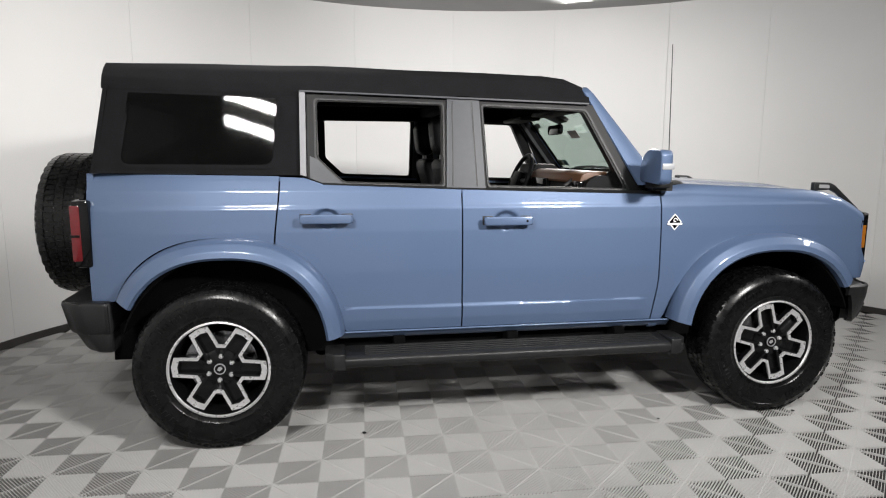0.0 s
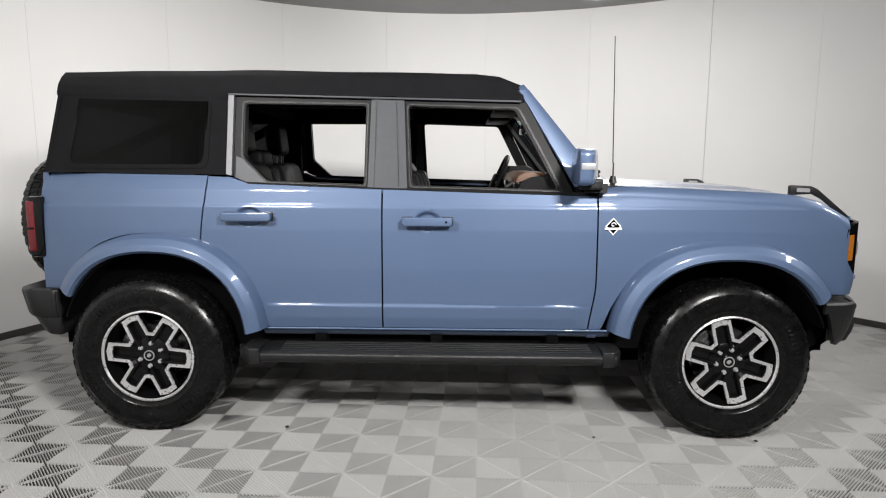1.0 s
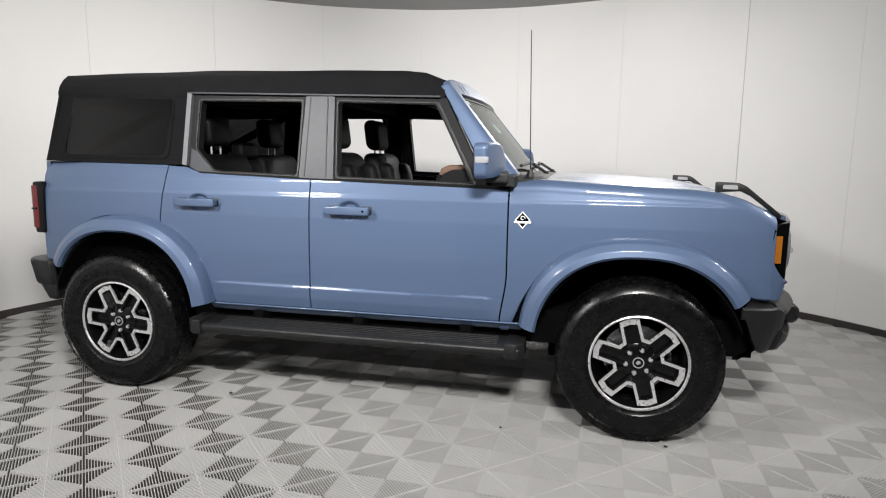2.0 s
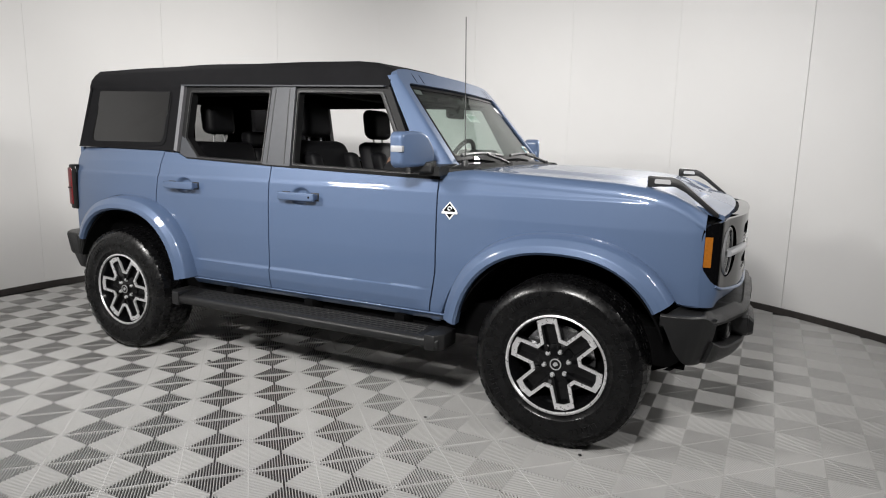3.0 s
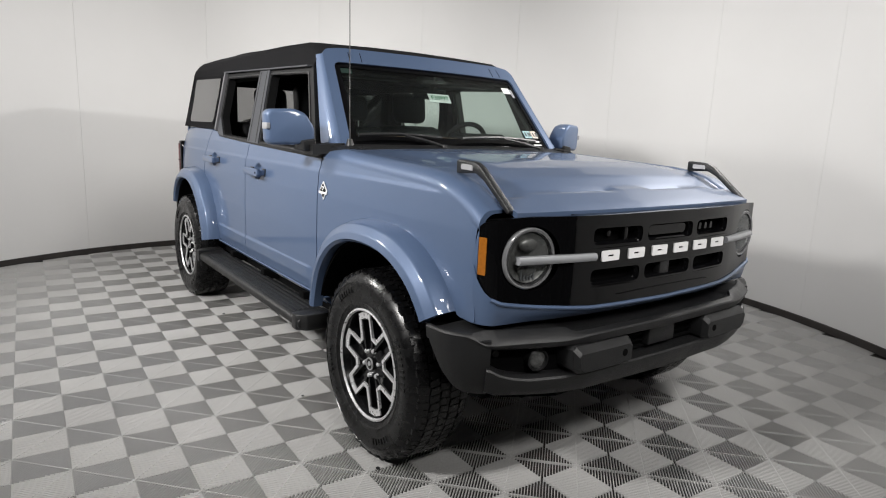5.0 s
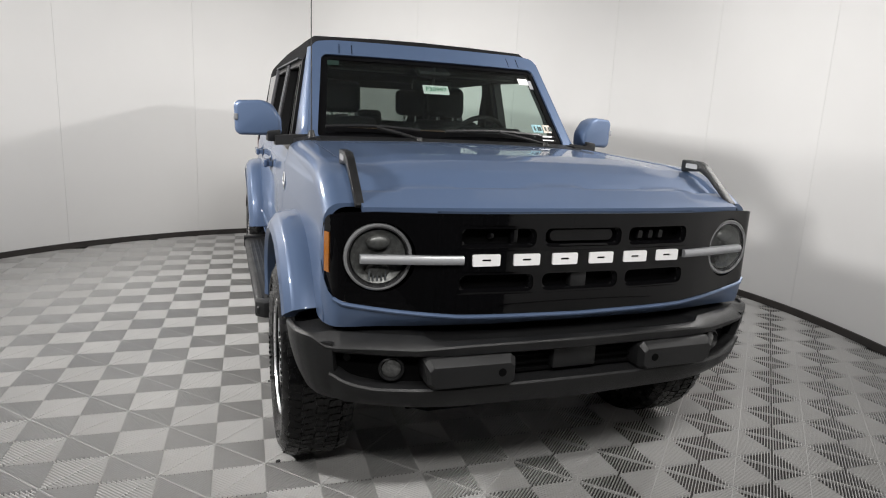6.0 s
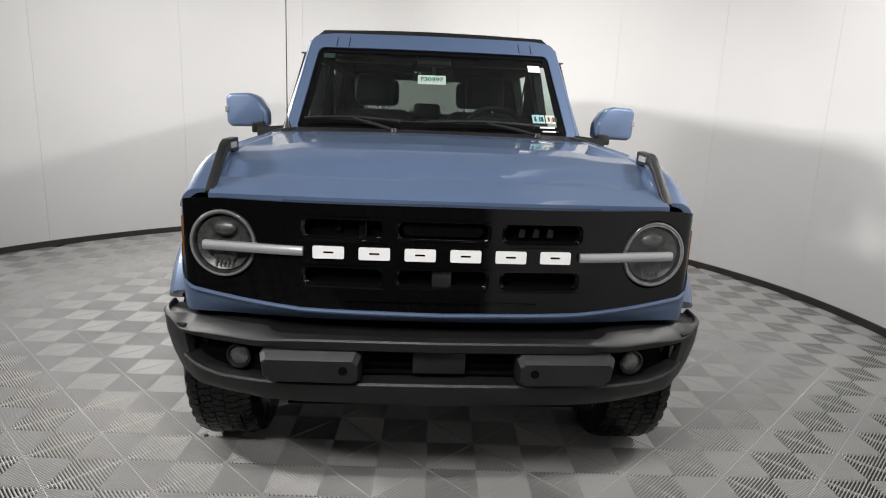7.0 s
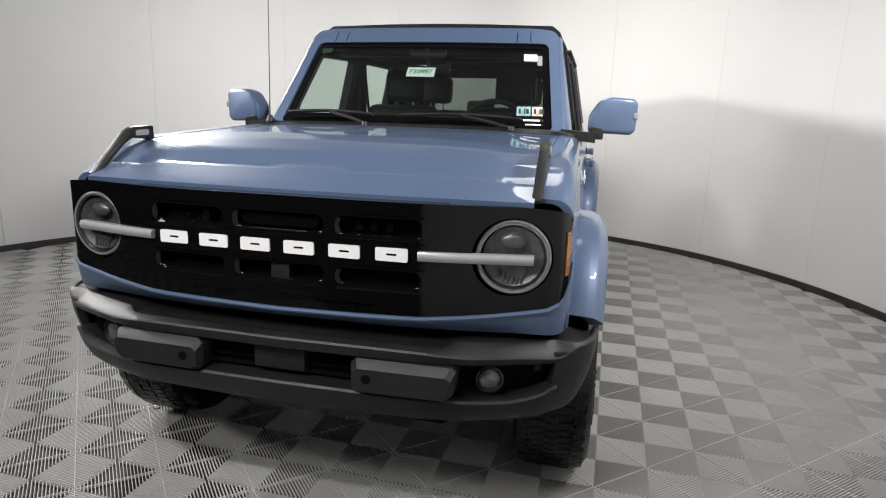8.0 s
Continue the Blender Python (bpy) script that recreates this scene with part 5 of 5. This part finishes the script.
for y, material, colour in ((0.553, M_CYAN, "teal"), (0.626, M_TAN, "tan")):
    tag = on_screen(y, 1.387, 0.066, 0.042, material, "inspection_sticker", 0.002, colour + " printed inspection sticker")
    for dy, w in ((-0.018, 0.009), (0.006, 0.006), (0.019, 0.012)):
        mark = on_screen(y + dy, 1.386, w, 0.022, M_FAINT, "printed_bar", 0.004)
        mark.parent = tag
on_screen(0.60, 1.345, 0.16, 0.008, M_WHITE, "screen_print_line")
on_screen(0.62, 1.325, 0.10, 0.006, M_WHITE, "screen_print_line")
on_screen(-0.59, 1.685, 0.10, 0.025, M_FAINT, "corner_decal")

# ---- floor tiles: open ribs on the diagonal, turned by a quarter from square to square ----
PITCH = 0.2005
RIBS = 12


def tile_material(name, color):
    m = bpy.data.materials.new(name)
    m.use_nodes = True
    nt = m.node_tree
    b = nt.nodes["Principled BSDF"]
    b.inputs["Roughness"].default_value = 0.42

    def math_node(op, a, b2=None, c=None):
        n = nt.nodes.new("ShaderNodeMath")
        n.operation = op
        for k, val in enumerate((a, b2, c)):
            if val is None:
                continue
            if isinstance(val, (int, float)):
                n.inputs[k].default_value = val
            else:
                nt.links.new(val, n.inputs[k])
        return n.outputs[0]
    geo = nt.nodes.new("ShaderNodeNewGeometry")
    stain = nt.nodes.new("ShaderNodeTexNoise")
    stain.inputs["Scale"].default_value, stain.inputs["Detail"].default_value = 1.7, 7
    nt.links.new(geo.outputs["Position"], stain.inputs["Vector"])
    grain = nt.nodes.new("ShaderNodeTexNoise")
    grain.inputs["Scale"].default_value, grain.inputs["Detail"].default_value = 160, 3
    nt.links.new(geo.outputs["Position"], grain.inputs["Vector"])
    dirt = math_node("MULTIPLY_ADD", stain.outputs["Fac"], 0.30, 0.85)
    fine = math_node("MULTIPLY_ADD", grain.outputs["Fac"], 0.16, 0.92)
    info = nt.nodes.new("ShaderNodeObjectInfo")
    rnd = math_node("ADD", math_node("MULTIPLY", info.outputs["Random"], 0.06), 0.97)
    gain = math_node("MULTIPLY", math_node("MULTIPLY", dirt, rnd), fine)
    m2 = nt.nodes.new("ShaderNodeMix")
    m2.data_type, m2.blend_type = "RGBA", "MULTIPLY"
    m2.inputs[0].default_value = 1
    m2.inputs[6].default_value = (*color, 1)
    nt.links.new(gain, m2.inputs[7])
    nt.links.new(m2.outputs[2], b.inputs["Base Color"])
    nt.links.new(math_node("MULTIPLY_ADD", stain.outputs["Fac"], 0.2, 0.32), b.inputs["Roughness"])
    return m


M_TILE = tile_material("grey_ribbed_plastic", (0.45, 0.446, 0.438))

bm = bmesh.new()
bmesh.ops.create_circle(bm, cap_ends=True, radius=6.9, segments=96, matrix=Matrix.Translation((0, 0, -0.014)))
r = bmesh.ops.extrude_face_region(bm, geom=bm.faces[:])
bmesh.ops.translate(bm, vec=(0, 0, -0.1), verts=[v for v in r["geom"] if isinstance(v, bmesh.types.BMVert)])
floor = tagged(finish(bm, "floor", M_BASE), "checkered floor of grey ribbed plastic tiles", "floor", kind="structure")


def bar(ax, ay, bx, by, top, half, cham, deep):
    """A rib from a to b: a flat top with chamfered shoulders and upright sides."""
    d = Vector((bx - ax, by - ay)).normalized()
    n = Vector((-d.y, d.x))
    section = [(-half, deep), (-half, top - cham), (-half + cham, top), (half - cham, top), (half, top - cham), (half, deep)]
    vs = [(px + n.x * w, py + n.y * w, z) for px, py in ((ax, ay), (bx, by)) for w, z in section]
    fs = [(k, k + 1, k + 7, k + 6) for k in range(5)] + [(5, 4, 3, 2, 1, 0), (6, 7, 8, 9, 10, 11)]
    return vs, fs


def tile_mesh(turned_rib):
    """One square of ribs along a diagonal, with a cross bar along the other."""
    vs, fs = [], []

    def add(piece):
        n0 = len(vs)
        vs.extend(piece[0])
        fs.extend(tuple(n0 + q for q in f) for f in piece[1])

    def at(x, y):
        return (PITCH - y, x) if turned_rib else (x, y)
    for k in range(-RIBS, RIBS):
        c = (k + 0.5) / RIBS * PITCH
        x0, x1 = max(0, c), min(PITCH, PITCH + c)
        if x1 - x0 > 0.006:
            add(bar(*at(x0 + 0.0008, x0 + 0.0008 - c), *at(x1 - 0.0008, x1 - 0.0008 - c), 0.0, RIB_HALF, RIB_CHAMFER, -0.013))
    add(bar(*at(0.002, PITCH - 0.002), *at(PITCH - 0.002, 0.002), -0.0016, 0.0015, 0.0004, -0.013))
    return vs, fs


RIB_HALF, RIB_CHAMFER = 0.00145, 0.0006
GRID = Matrix.Translation((0.046, 0.048, 0)) @ Matrix.Rotation(radians(-2.0), 4, "Z")
patterns = [tile_mesh(False), tile_mesh(True)]
meshes = []
for vs, fs in patterns:
    me = bpy.data.meshes.new("floor_tile")
    me.from_pydata(vs, [], fs)
    me.materials.append(M_TILE)
    meshes.append(me)
rest = ([], [])
for i in range(-34, 36):
    for j in range(-34, 36):
        p = GRID @ Vector(((i + 0.5) * PITCH, (j + 0.5) * PITCH, 0))
        if p.length > wall_radius(math.atan2(p.y, p.x)) + 0.02:
            continue
        k = (i + j) % 2
        if math.hypot(p.x - 1.5, p.y + 1.6) < 1.85:
            ob = new("floor_tile", meshes[k])
            ob.parent = floor
            ob.matrix_basis = GRID @ Matrix.Translation((i * PITCH, j * PITCH, 0))
        else:
            n0 = len(rest[0])
            rest[0].extend((x + i * PITCH, y + j * PITCH, z) for x, y, z in patterns[k][0])
            rest[1].extend(tuple(n0 + q for q in f) for f in patterns[k][1])
me = bpy.data.meshes.new("floor_tiles")
me.from_pydata(rest[0], [], rest[1])
me.materials.append(M_TILE)
far_tiles = new("floor_tiles", me)
far_tiles.parent = floor
far_tiles.matrix_basis = GRID
tagged(far_tiles, kind="stuff")


# ---- small dark debris on the floor ----
def debris(x, y, r, seed):
    rnd = random.Random(seed)
    bm = bmesh.new()
    bmesh.ops.create_icosphere(bm, subdivisions=1, radius=r)
    for v in bm.verts:
        v.co *= rnd.uniform(0.7, 1.25)
        v.co.z = (v.co.z + r) * 0.35
    ob = finish(bm, "rubber_crumb", M_PLASTIC)
    ob.location = (x, y, 0.0)
    tagged(ob, "small black rubber crumb lying on the floor tiles", "debris", "rubber crumbs on the floor")


for k, (x, y, r) in enumerate(((-0.79, -0.87, 0.012), (0.81, -0.94, 0.009), (1.62, -0.96, 0.011))):
    debris(x, y, r, k)
